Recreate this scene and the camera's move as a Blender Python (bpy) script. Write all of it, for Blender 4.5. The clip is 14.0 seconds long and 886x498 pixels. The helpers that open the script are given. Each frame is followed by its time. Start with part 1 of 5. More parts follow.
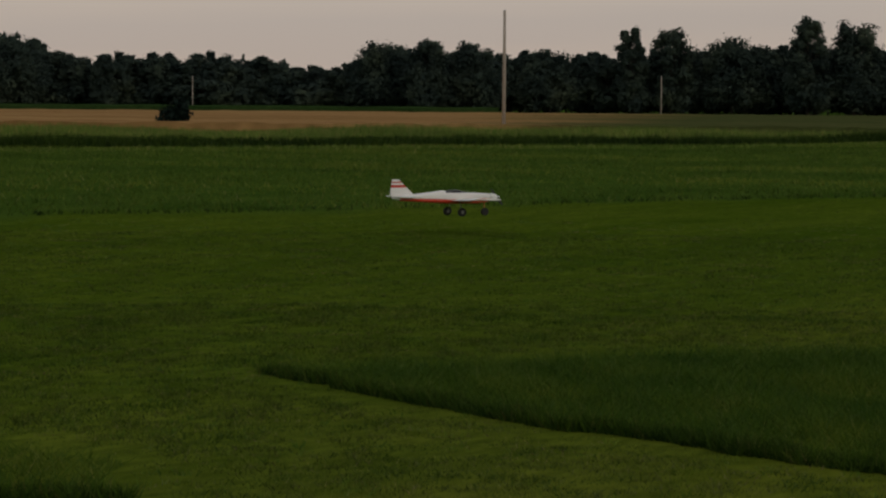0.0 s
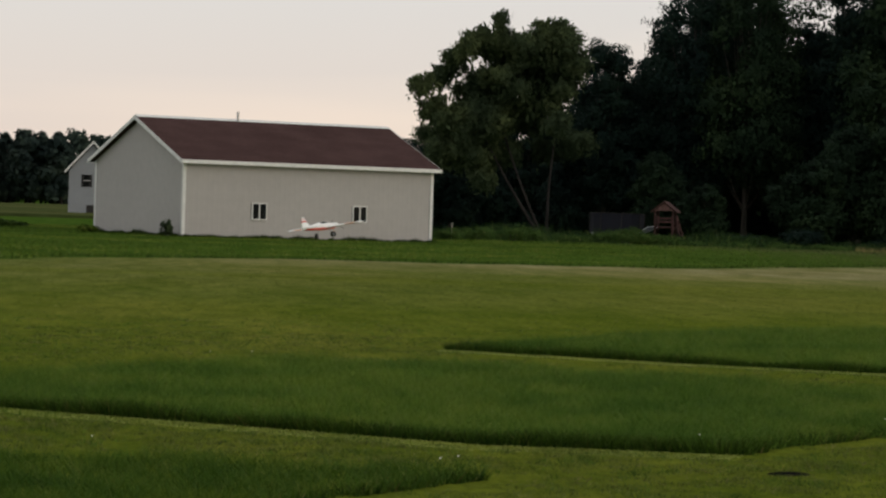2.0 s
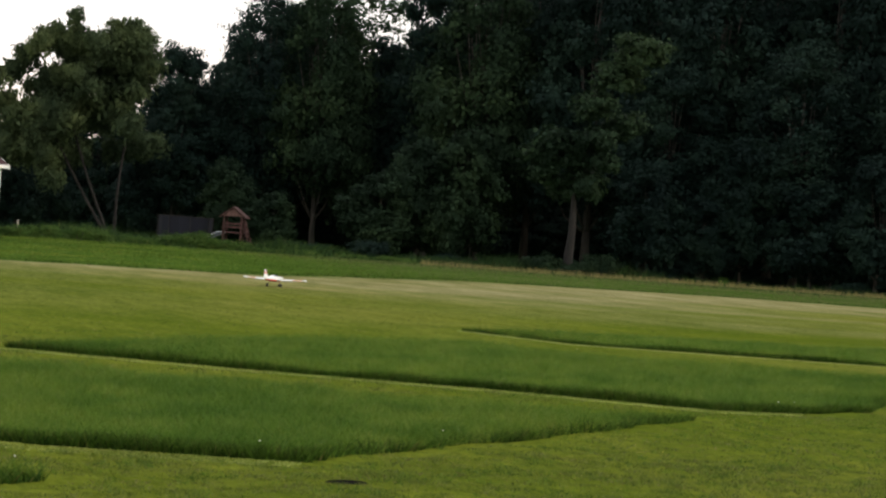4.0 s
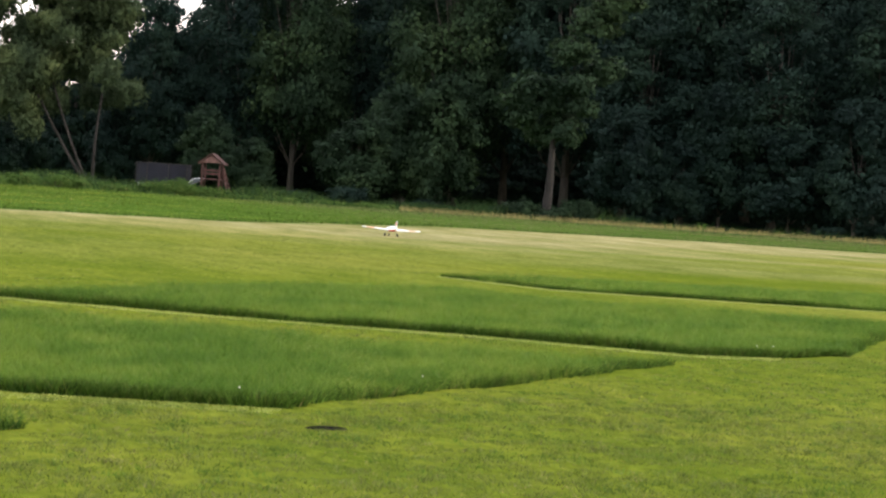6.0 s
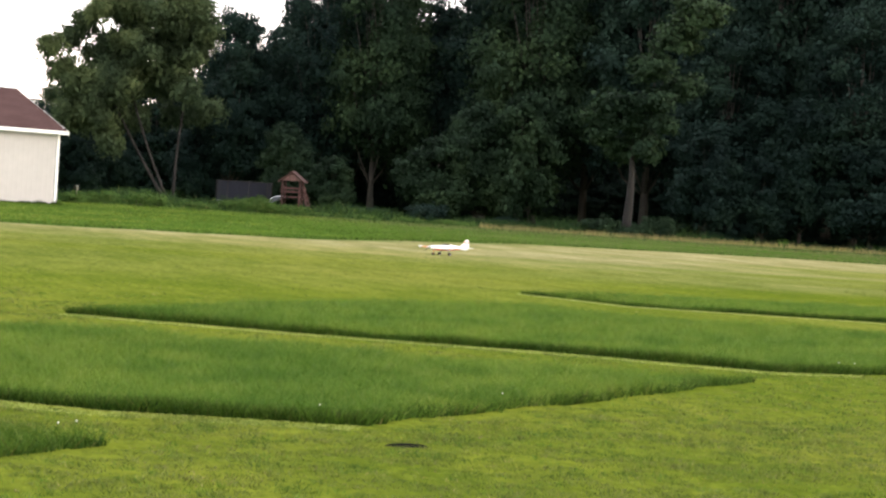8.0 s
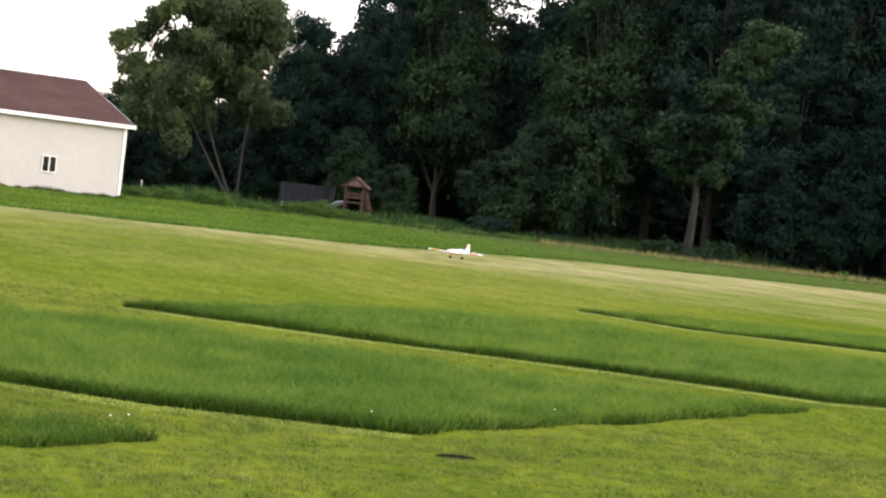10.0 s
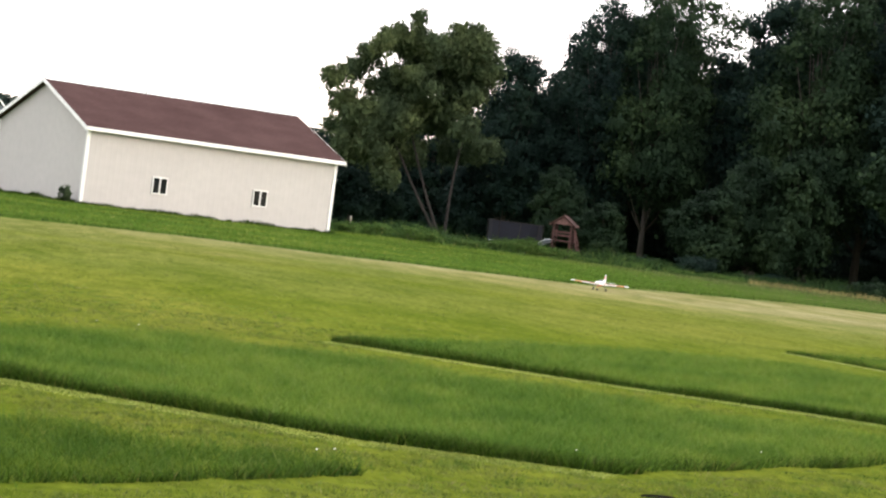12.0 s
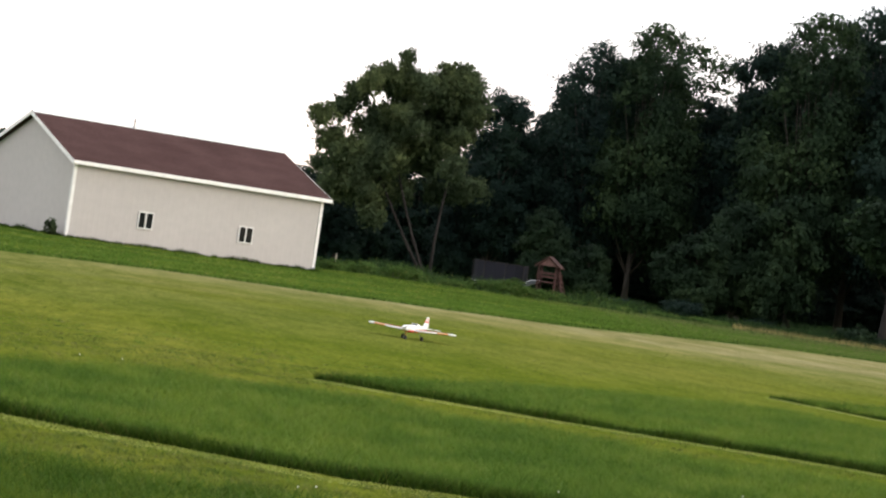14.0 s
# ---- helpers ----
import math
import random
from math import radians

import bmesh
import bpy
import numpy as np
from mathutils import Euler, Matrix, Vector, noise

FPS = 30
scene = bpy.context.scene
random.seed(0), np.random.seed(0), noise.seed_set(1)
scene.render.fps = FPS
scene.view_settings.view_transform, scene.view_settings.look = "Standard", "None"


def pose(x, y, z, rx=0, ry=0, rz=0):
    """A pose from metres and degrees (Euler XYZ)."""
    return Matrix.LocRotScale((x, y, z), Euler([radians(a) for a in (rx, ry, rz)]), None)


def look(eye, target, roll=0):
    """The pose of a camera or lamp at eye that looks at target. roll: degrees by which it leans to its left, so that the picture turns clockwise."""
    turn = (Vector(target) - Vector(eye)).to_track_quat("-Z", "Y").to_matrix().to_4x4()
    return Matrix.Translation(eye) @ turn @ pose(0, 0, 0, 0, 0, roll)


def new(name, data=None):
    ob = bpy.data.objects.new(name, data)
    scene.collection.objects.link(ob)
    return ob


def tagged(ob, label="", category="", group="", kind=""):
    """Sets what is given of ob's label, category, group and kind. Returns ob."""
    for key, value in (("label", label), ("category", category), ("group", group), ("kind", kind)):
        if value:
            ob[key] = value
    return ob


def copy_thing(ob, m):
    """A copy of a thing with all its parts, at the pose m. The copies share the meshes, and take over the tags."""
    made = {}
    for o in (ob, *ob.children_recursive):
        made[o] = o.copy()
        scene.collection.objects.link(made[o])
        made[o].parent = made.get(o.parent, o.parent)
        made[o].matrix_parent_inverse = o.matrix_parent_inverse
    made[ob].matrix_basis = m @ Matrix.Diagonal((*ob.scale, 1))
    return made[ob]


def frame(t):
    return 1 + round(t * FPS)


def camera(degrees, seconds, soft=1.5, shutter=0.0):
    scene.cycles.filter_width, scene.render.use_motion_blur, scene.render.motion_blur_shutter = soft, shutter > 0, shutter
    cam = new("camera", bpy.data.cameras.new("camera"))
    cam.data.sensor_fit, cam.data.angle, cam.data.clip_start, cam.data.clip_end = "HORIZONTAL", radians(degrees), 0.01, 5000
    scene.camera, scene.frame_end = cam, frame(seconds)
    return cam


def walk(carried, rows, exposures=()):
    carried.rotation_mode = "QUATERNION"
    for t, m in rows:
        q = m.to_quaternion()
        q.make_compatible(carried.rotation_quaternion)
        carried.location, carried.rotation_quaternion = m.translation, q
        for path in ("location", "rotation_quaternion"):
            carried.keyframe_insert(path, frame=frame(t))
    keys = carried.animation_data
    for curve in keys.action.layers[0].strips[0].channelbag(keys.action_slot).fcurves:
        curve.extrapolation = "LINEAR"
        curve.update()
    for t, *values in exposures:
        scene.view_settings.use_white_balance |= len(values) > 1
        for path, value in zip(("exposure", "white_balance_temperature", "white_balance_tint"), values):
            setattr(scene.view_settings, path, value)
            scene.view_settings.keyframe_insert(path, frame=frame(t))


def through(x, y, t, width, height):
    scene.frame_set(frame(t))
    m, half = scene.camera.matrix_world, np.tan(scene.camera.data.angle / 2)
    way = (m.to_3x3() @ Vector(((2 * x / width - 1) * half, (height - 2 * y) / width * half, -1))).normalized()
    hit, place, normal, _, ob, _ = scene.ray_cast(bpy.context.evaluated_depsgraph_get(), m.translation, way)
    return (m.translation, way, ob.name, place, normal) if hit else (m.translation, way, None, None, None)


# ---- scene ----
EYE = 1.55
cam = camera(19.0, 14.0, soft=2.3)
# seconds, yaw, pitch, lean: the eye stays where it is, and the camera is turned by hand
TURNS = [
    (0, 27.88, -3.21, 0.46),
    (0.1, 24.96, -2.45, 0.84),
    (0.2, 21.94, -1.83, 0.78),
    (0.3, 18.90, -1.19, 0.77),
    (0.4, 15.95, -0.82, 1.04),
    (0.5, 13.02, -0.48, 1.43),
    (0.7, 8.32, -0.03, 1.23),
    (1, 2.87, 0.01, 1.24),
    (1.5, -2.00, -0.18, 1.80),
    (2, -5.64, -0.94, 1.84),
    (2.2, -6.08, -1.14, 1.68),
    (2.5, -6.67, -1.04, 2.10),
    (3, -7.44, -0.66, 2.68),
    (3.5, -11.14, -0.48, 3.04),
    (4, -14.96, -0.34, 4.18),
    (4.2, -14.71, -0.63, 4.63),
    (6.3, -15.52, -1.60, 3.90),
    (6.5, -15.06, -1.70, 3.84),
    (7, -14.27, -1.47, 3.75),
    (7.5, -14.05, -1.03, 4.07),
    (8, -13.75, -1.22, 3.78),
    (8.2, -13.59, -1.33, 3.69),
    (10.3, -12.38, -1.09, 6.88),
    (10.5, -12.41, -1.61, 6.42),
    (11, -12.82, -2.71, 7.33),
    (11.5, -10.02, -2.51, 7.26),
    (12, -7.88, -0.82, 7.42),
    (12.5, -8.73, 0.09, 6.93),
    (13, -8.95, 0.08, 7.23),
    (13.5, -9.02, 0.47, 7.44),
    (14, -8.08, 0.07, 8.35),
]
# seconds, stops, white balance
EXPOSURE = [(0.0, -0.68, 6750, 7), (0.5, -0.28, 6750, 7), (1.0, -0.05, 6750, 7), (1.5, 0.1, 6620, 6), (2.5, 0.35, 6620, 6), (3.0, 0.6, 6620, 6), (3.5, 0.88, 6620, 6), (4.0, 1.15, 6620, 6), (4.2, 1.3, 6620, 6), (6.3, 2.15, 6500, 10), (8.2, 2.15, 6500, 10), (10.3, 2.15, 6500, 10), (11.5, 2.1, 6500, 10), (12.5, 1.95, 6500, 10), (14.0, 1.55, 6500, 10)]


def camera_pose(yaw, pitch, lean):
    return pose(0, 0, EYE, 0, 0, yaw) @ pose(0, 0, 0, 90 + pitch, 0, 0) @ pose(0, 0, 0, 0, 0, lean)


walk(cam, [(t, camera_pose(a, b, c)) for t, a, b, c in TURNS], EXPOSURE)

# ---- world and light: a pale evening sky with thin cloud, the low sun veiled, to the right ----
SUN_AZ, SUN_EL = 112.0, 15.0
world = bpy.data.worlds.new("evening_sky")
scene.world = world
world.use_nodes = True


def sky_nodes():
    nt = world.node_tree
    nt.nodes.clear()
    out, bg = nt.nodes.new("ShaderNodeOutputWorld"), nt.nodes.new("ShaderNodeBackground")
    sky = nt.nodes.new("ShaderNodeTexSky")
    sky.sky_type, sky.sun_disc = "NISHITA", False
    sky.sun_elevation, sky.sun_rotation = radians(SUN_EL), radians(SUN_AZ)
    sky.air_density, sky.dust_density, sky.ozone_density = 1.0, 2.5, 1.0
    co, mp = nt.nodes.new("ShaderNodeTexCoord"), nt.nodes.new("ShaderNodeMapping")
    mp.inputs["Scale"].default_value = (1.6, 1.6, 22.0)
    mp.inputs["Rotation"].default_value = (0.03, 0.02, 0.4)
    cloud = nt.nodes.new("ShaderNodeTexNoise")
    cloud.inputs["Scale"].default_value, cloud.inputs["Detail"].default_value = 1.3, 3.0
    cloud.inputs["Roughness"].default_value = 0.45
    sep, rise = nt.nodes.new("ShaderNodeSeparateXYZ"), nt.nodes.new("ShaderNodeValToRGB")
    e = rise.color_ramp.elements
    e[0].position, e[0].color = 0.0, (8.1, 6.6, 5.85, 1)
    e[1].position, e[1].color = 0.11, (6.95, 6.92, 7.1, 1)
    high = e.new(0.24)
    high.color = (5.7, 5.75, 5.95, 1)
    streak = nt.nodes.new("ShaderNodeValToRGB")
    streak.color_ramp.elements[0].position, streak.color_ramp.elements[1].position = 0.46, 0.68
    streak.color_ramp.elements[0].color = (0.98, 0.98, 0.99, 1)
    streak.color_ramp.elements[1].color = (1.12, 1.08, 1.03, 1)
    veil = nt.nodes.new("ShaderNodeMix")
    veil.data_type, veil.blend_type = "RGBA", "MULTIPLY"
    veil.inputs[0].default_value = 1.0
    mix = nt.nodes.new("ShaderNodeMix")
    mix.data_type = "RGBA"
    mix.inputs[0].default_value = 0.85
    nt.links.new(co.outputs["Generated"], mp.inputs["Vector"])
    nt.links.new(co.outputs["Generated"], sep.inputs[0])
    nt.links.new(sep.outputs[2], rise.inputs[0])
    nt.links.new(mp.outputs[0], cloud.inputs["Vector"])
    nt.links.new(cloud.outputs[0], streak.inputs[0])
    nt.links.new(rise.outputs[0], veil.inputs[6])
    nt.links.new(streak.outputs[0], veil.inputs[7])
    nt.links.new(sky.outputs[0], mix.inputs[6])
    nt.links.new(veil.outputs[2], mix.inputs[7])
    nt.links.new(mix.outputs[2], bg.inputs[0])
    bg.inputs[1].default_value = 0.1
    nt.links.new(bg.outputs[0], out.inputs[0])


sky_nodes()
sun_data = bpy.data.lights.new("sun", "SUN")
sun_data.energy, sun_data.angle, sun_data.color = 0.45, radians(24), (1.0, 0.90, 0.80)
sun = new("sun", sun_data)
sa, se = radians(SUN_AZ), radians(SUN_EL)
sun.matrix_world = look((0, 0, 0), (-math.sin(sa) * math.cos(se), -math.cos(sa) * math.cos(se), -math.sin(se)))
sun.location = (60, -20, 60)


# ---- materials ----
def material(name, rough=0.8, metal=0.0):
    m = bpy.data.materials.new(name)
    m.use_nodes = True
    b = m.node_tree.nodes["Principled BSDF"]
    b.inputs["Roughness"].default_value, b.inputs["Metallic"].default_value = rough, metal
    return m, m.node_tree, b


def noise_node(nt, scale, detail=3.0, stretch=None, coord="Object"):
    co = nt.nodes.new("ShaderNodeTexCoord")
    n = nt.nodes.new("ShaderNodeTexNoise")
    n.inputs["Scale"].default_value, n.inputs["Detail"].default_value = scale, detail
    if stretch:
        mp = nt.nodes.new("ShaderNodeMapping")
        mp.inputs["Scale"].default_value = stretch
        nt.links.new(co.outputs[coord], mp.inputs["Vector"])
        nt.links.new(mp.outputs[0], n.inputs["Vector"])
    else:
        nt.links.new(co.outputs[coord], n.inputs["Vector"])
    return n


def ramp_node(nt, source, stops):
    r = nt.nodes.new("ShaderNodeValToRGB")
    e = r.color_ramp.elements
    while len(e) < len(stops):
        e.new(0.5)
    for el, (p, c) in zip(e, stops):
        el.position, el.color = p, (*c, 1)
    nt.links.new(source, r.inputs[0])
    return r


def mixed(nt, kind, factor, a, b):
    m = nt.nodes.new("ShaderNodeMix")
    m.data_type, m.blend_type = "RGBA", kind
    if isinstance(factor, float):
        m.inputs[0].default_value = factor
    else:
        nt.links.new(factor, m.inputs[0])
    nt.links.new(a, m.inputs[6])
    nt.links.new(b, m.inputs[7])
    return m.outputs[2]


def bumped(nt, b, height, strength=0.3, distance=0.02):
    n = nt.nodes.new("ShaderNodeBump")
    n.inputs["Strength"].default_value, n.inputs["Distance"].default_value = strength, distance
    nt.links.new(height, n.inputs["Height"])
    nt.links.new(n.outputs[0], b.inputs["Normal"])


def two_scale(name, dark, light, coarse, fine, rough=0.8, metal=0.0, bump=0.2, depth=0.01, stretch=None, spread=0.35, gloss=0.5, grain=(0.72, 1.2)):
    """A surface whose colour wanders between two tones at a coarse and a fine scale."""
    m, nt, b = material(name, rough, metal)
    b.inputs["Specular IOR Level"].default_value = gloss
    n1, n2 = noise_node(nt, coarse, 3.0, stretch), noise_node(nt, fine, 4.0, stretch)
    c1 = ramp_node(nt, n1.outputs[0], [(0.5 - spread / 2, dark), (0.5 + spread / 2, light)])
    g = ramp_node(nt, n2.outputs[0], [(0.3, (grain[0],) * 3), (0.7, (grain[1],) * 3)])
    nt.links.new(mixed(nt, "MULTIPLY", 1.0, c1.outputs[0], g.outputs[0]), b.inputs["Base Color"])
    if bump:
        bumped(nt, b, n2.outputs[0], bump, depth)
    return m


def leafy(name, stops, patch=0.25, rough=0.6, through=0.25, tint=None, patch_stretch=None, drift=None):
    """Blades or leaves: each one its own tone, in small and large patches, with some light coming through."""
    m, nt, b = material(name, rough)
    geo = nt.nodes.new("ShaderNodeNewGeometry")
    c = ramp_node(nt, geo.outputs["Random Per Island"], stops)
    n = noise_node(nt, patch, 3.0, patch_stretch)
    g = ramp_node(nt, n.outputs[0], tint or [(0.35, (0.7, 0.75, 0.7)), (0.65, (1.25, 1.2, 1.1))])
    col = mixed(nt, "MULTIPLY", 1.0, c.outputs[0], g.outputs[0])
    if drift:
        wide = ramp_node(nt, noise_node(nt, drift[0], 3.0, patch_stretch).outputs[0], drift[1])
        col = mixed(nt, "MULTIPLY", 1.0, col, wide.outputs[0])
    nt.links.new(col, b.inputs["Base Color"])
    b.inputs["Specular IOR Level"].default_value = 0.08
    tr, mx, out = nt.nodes.new("ShaderNodeBsdfTranslucent"), nt.nodes.new("ShaderNodeMixShader"), nt.nodes["Material Output"]
    nt.links.new(col, tr.inputs[0])
    mx.inputs[0].default_value = through
    nt.links.new(b.outputs[0], mx.inputs[1])
    nt.links.new(tr.outputs[0], mx.inputs[2])
    nt.links.new(mx.outputs[0], out.inputs[0])
    return m


def plain(name, colour, rough=0.5, metal=0.0, wear=0.12, scale=6.0):
    d = tuple(v * (1 - wear) for v in colour)
    l = tuple(min(1.0, v * (1 + wear * 0.5)) for v in colour)
    return two_scale(name, d, l, scale, scale * 9, rough, metal, 0.05, 0.002, None, 0.35, 0.5, (1 - wear * 0.6, 1 + wear * 0.3))


GRASS_TINT = [(0.3, (0.72, 0.8, 0.62)), (0.5, (1.0, 1.0, 1.0)), (0.7, (1.3, 1.14, 1.15))]


def lawn_material():
    """Mown grass: broad yellow-green drifts, smaller tufty mottling, and bleached ground where the dry attribute says so."""
    m, nt, b = material("lawn", 0.95)
    b.inputs["Specular IOR Level"].default_value = 0.0
    n1, n2, n3 = noise_node(nt, 0.09, 4.0, (1.3, 0.55, 1)), noise_node(nt, 0.5, 5.0, (1.4, 0.35, 1)), noise_node(nt, 9.0, 3.0, (1.4, 0.6, 1))
    c = ramp_node(nt, n1.outputs[0], [(0.34, (0.080, 0.110, 0.011)), (0.5, (0.102, 0.126, 0.014)), (0.66, (0.134, 0.143, 0.022))])
    g2 = ramp_node(nt, n2.outputs[0], [(0.36, (0.86, 0.91, 0.86)), (0.5, (1.0, 1.0, 1.0)), (0.64, (1.14, 1.09, 1.12))])
    g3 = ramp_node(nt, n3.outputs[0], [(0.3, (0.72, 0.75, 0.72)), (0.7, (1.28, 1.25, 1.25))])
    n4 = noise_node(nt, 2.0, 5.0, (1.5, 0.35, 1))
    g4 = ramp_node(nt, n4.outputs[0], [(0.36, (0.86, 0.90, 0.85)), (0.5, (1.0, 1.0, 1.0)), (0.64, (1.14, 1.10, 1.1))])
    at = nt.nodes.new("ShaderNodeAttribute")
    at.attribute_name = "dry"
    rough = nt.nodes.new("ShaderNodeAttribute")
    rough.attribute_name = "rough"
    rank = ramp_node(nt, n2.outputs[0], [(0.3, (0.034, 0.076, 0.010)), (0.7, (0.066, 0.112, 0.018))])
    straw = ramp_node(nt, n2.outputs[0], [(0.3, (0.165, 0.155, 0.060)), (0.7, (0.29, 0.255, 0.135))])
    lush = nt.nodes.new("ShaderNodeAttribute")
    lush.attribute_name = "lush"
    green = ramp_node(nt, n1.outputs[0], [(0.34, (0.054, 0.094, 0.007)), (0.66, (0.081, 0.117, 0.012))])
    base = mixed(nt, "MIX", lush.outputs["Fac"], c.outputs[0], green.outputs[0])
    col = mixed(nt, "MULTIPLY", 1.0, base, g2.outputs[0])
    col = mixed(nt, "MIX", at.outputs["Fac"], col, straw.outputs[0])
    col = mixed(nt, "MIX", rough.outputs["Fac"], col, rank.outputs[0])
    col = mixed(nt, "MULTIPLY", 1.0, col, g4.outputs[0])
    nt.links.new(mixed(nt, "MULTIPLY", 1.0, col, g3.outputs[0]), b.inputs["Base Color"])
    bumped(nt, b, n3.outputs[0], 0.5, 0.02)
    return m


M_LAWN = lawn_material()
TUFTS = [(0.34, (0.55, 0.63, 0.50)), (0.5, (0.96, 0.97, 0.94)), (0.66, (1.38, 1.30, 1.35))]
DRIFTS = (1.9, [(0.34, (0.56, 0.74, 0.58)), (0.45, (0.92, 0.97, 0.95)), (0.54, (1.02, 0.92, 1.25)), (0.60, (1.05, 1.02, 0.9)), (0.68, (1.36, 1.36, 0.8))])
M_BLADE = leafy("short_grass", [(0.0, (0.080, 0.119, 0.017)), (0.55, (0.105, 0.142, 0.026)), (0.9, (0.142, 0.162, 0.044)), (1.0, (0.27, 0.25, 0.09))], 8.0, 0.7, 0.4, TUFTS, (1.1, 0.9, 1), DRIFTS)
M_BLADE_LUSH = leafy("lush_short_grass", [(0.0, (0.047, 0.082, 0.008)), (0.55, (0.063, 0.100, 0.011)), (0.9, (0.090, 0.118, 0.021)), (1.0, (0.19, 0.19, 0.07))], 8.0, 0.7, 0.4, TUFTS, (1.1, 0.9, 1), DRIFTS)
M_TALL = leafy("tall_grass", [(0.0, (0.084, 0.152, 0.019)), (0.6, (0.106, 0.176, 0.025)), (0.93, (0.137, 0.202, 0.038)), (1.0, (0.19, 0.22, 0.08))], 3.0, 0.7, 0.35, [(0.36, (0.60, 0.72, 0.6)), (0.5, (0.98, 1.0, 0.95)), (0.64, (1.45, 1.24, 1.25))], (0.7, 1.3, 1), (0.55, [(0.36, (0.68, 0.80, 0.72)), (0.5, (1.0, 1.0, 1.0)), (0.64, (1.14, 1.08, 1.0))]))
# darker green: paints shade at strip tips and edges, and fills two darker strips
M_TALL_DARK = leafy("deep_and_shaded_tall_grass", [(0.0, (0.042, 0.092, 0.009)), (0.6, (0.056, 0.110, 0.012)), (0.93, (0.080, 0.134, 0.018)), (1.0, (0.17, 0.19, 0.06))], 3.0, 0.7, 0.3, [(0.36, (0.60, 0.72, 0.6)), (0.5, (0.98, 1.0, 0.95)), (0.64, (1.45, 1.24, 1.25))], (0.7, 1.3, 1), (0.55, [(0.36, (0.68, 0.80, 0.72)), (0.5, (1.0, 1.0, 1.0)), (0.64, (1.3, 1.12, 1.0))]))
# stem colour with the shade at the strips' edges put in
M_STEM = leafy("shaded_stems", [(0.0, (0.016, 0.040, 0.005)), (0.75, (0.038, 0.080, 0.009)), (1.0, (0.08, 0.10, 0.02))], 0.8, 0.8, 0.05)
M_WEED = leafy("field_grass", [(0.0, (0.072, 0.124, 0.014)), (0.6, (0.092, 0.148, 0.019)), (0.95, (0.124, 0.168, 0.032)), (1.0, (0.24, 0.24, 0.09))], 0.9, 0.8, 0.3, [(0.34, (0.50, 0.60, 0.5)), (0.5, (1.0, 1.0, 1.0)), (0.66, (1.5, 1.3, 1.3))], (0.6, 1.3, 1), (0.13, [(0.34, (0.66, 0.74, 0.7)), (0.5, (1.0, 1.0, 1.0)), (0.66, (1.45, 1.2, 1.3))]))
# lighter stem copy, for the half shade higher up the edges
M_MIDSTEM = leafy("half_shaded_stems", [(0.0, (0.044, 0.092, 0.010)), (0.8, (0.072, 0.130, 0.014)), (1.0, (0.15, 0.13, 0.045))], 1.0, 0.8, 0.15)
M_PASTURE = leafy("pasture_grass", [(0.0, (0.090, 0.115, 0.032)), (1.0, (0.130, 0.144, 0.052))], 0.16, 0.8, 0.35, [(0.3, (0.72, 0.80, 0.7)), (0.5, (1.0, 1.0, 1.0)), (0.7, (1.3, 1.15, 1.3))], (0.35, 1.8, 1))
M_CLUMP = leafy("tall_weeds", [(0.0, (0.036, 0.078, 0.016)), (0.93, (0.068, 0.114, 0.028)), (1.0, (0.20, 0.19, 0.06))], 0.6, 0.8, 0.3)
# darker copy of the tall weeds, holding the shade under the wood's edge
M_UNDER = leafy("wood_foot_shade_weeds", [(0.0, (0.012, 0.030, 0.010)), (0.9, (0.030, 0.058, 0.018)), (1.0, (0.07, 0.09, 0.03))], 0.5, 0.8, 0.2)
M_DARKWEED = leafy("ditch_grass", [(0.0, (0.014, 0.034, 0.005)), (1.0, (0.040, 0.068, 0.010))], 0.2, 0.7, 0.2)
M_THATCH = leafy("dead_thatch", [(0.0, (0.10, 0.10, 0.035)), (0.7, (0.17, 0.155, 0.065)), (1.0, (0.26, 0.23, 0.11))], 2.0, 0.8, 0.2)
M_STRAW = leafy("dry_grass", [(0.0, (0.16, 0.13, 0.06)), (0.6, (0.27, 0.21, 0.10)), (1.0, (0.12, 0.14, 0.04))], 0.3, 0.8, 0.2)
M_HAY = leafy("pale_hay_field", [(0.0, (0.10, 0.17, 0.030)), (0.6, (0.15, 0.21, 0.045)), (1.0, (0.25, 0.24, 0.085))], 0.2, 0.8, 0.2)
M_FLOWER = plain("clover_flower", (0.75, 0.73, 0.66), 0.7)
WOOD_TINT = [(0.34, (0.52, 0.58, 0.66)), (0.5, (0.92, 0.95, 0.95)), (0.66, (1.5, 1.38, 1.15))]
M_LEAF = leafy("leaves", [(0.0, (0.008, 0.019, 0.014)), (1.0, (0.015, 0.030, 0.023))], 0.20, 0.7, 0.2, WOOD_TINT)
M_LEAF_OLIVE = leafy("olive_leaves", [(0.0, (0.015, 0.030, 0.014)), (1.0, (0.028, 0.048, 0.023))], 0.20, 0.7, 0.2, WOOD_TINT)
M_LEAF_LIGHT = leafy("willow_leaves", [(0.0, (0.036, 0.055, 0.025)), (1.0, (0.072, 0.096, 0.046))], 0.28, 0.7, 0.35, WOOD_TINT)
# paler and bluer than the near leaves: distance haze put in the colour
M_LEAF_FAR = leafy("hazed_far_leaves", [(0.0, (0.038, 0.056, 0.046)), (1.0, (0.055, 0.076, 0.058))], 0.12, 0.8, 0.2, WOOD_TINT)
M_DARKBARK = two_scale("dark_bark", (0.009, 0.007, 0.006), (0.022, 0.018, 0.015), 1.2, 14.0, 0.95, 0, 0.8, 0.05, (3, 3, 0.6))
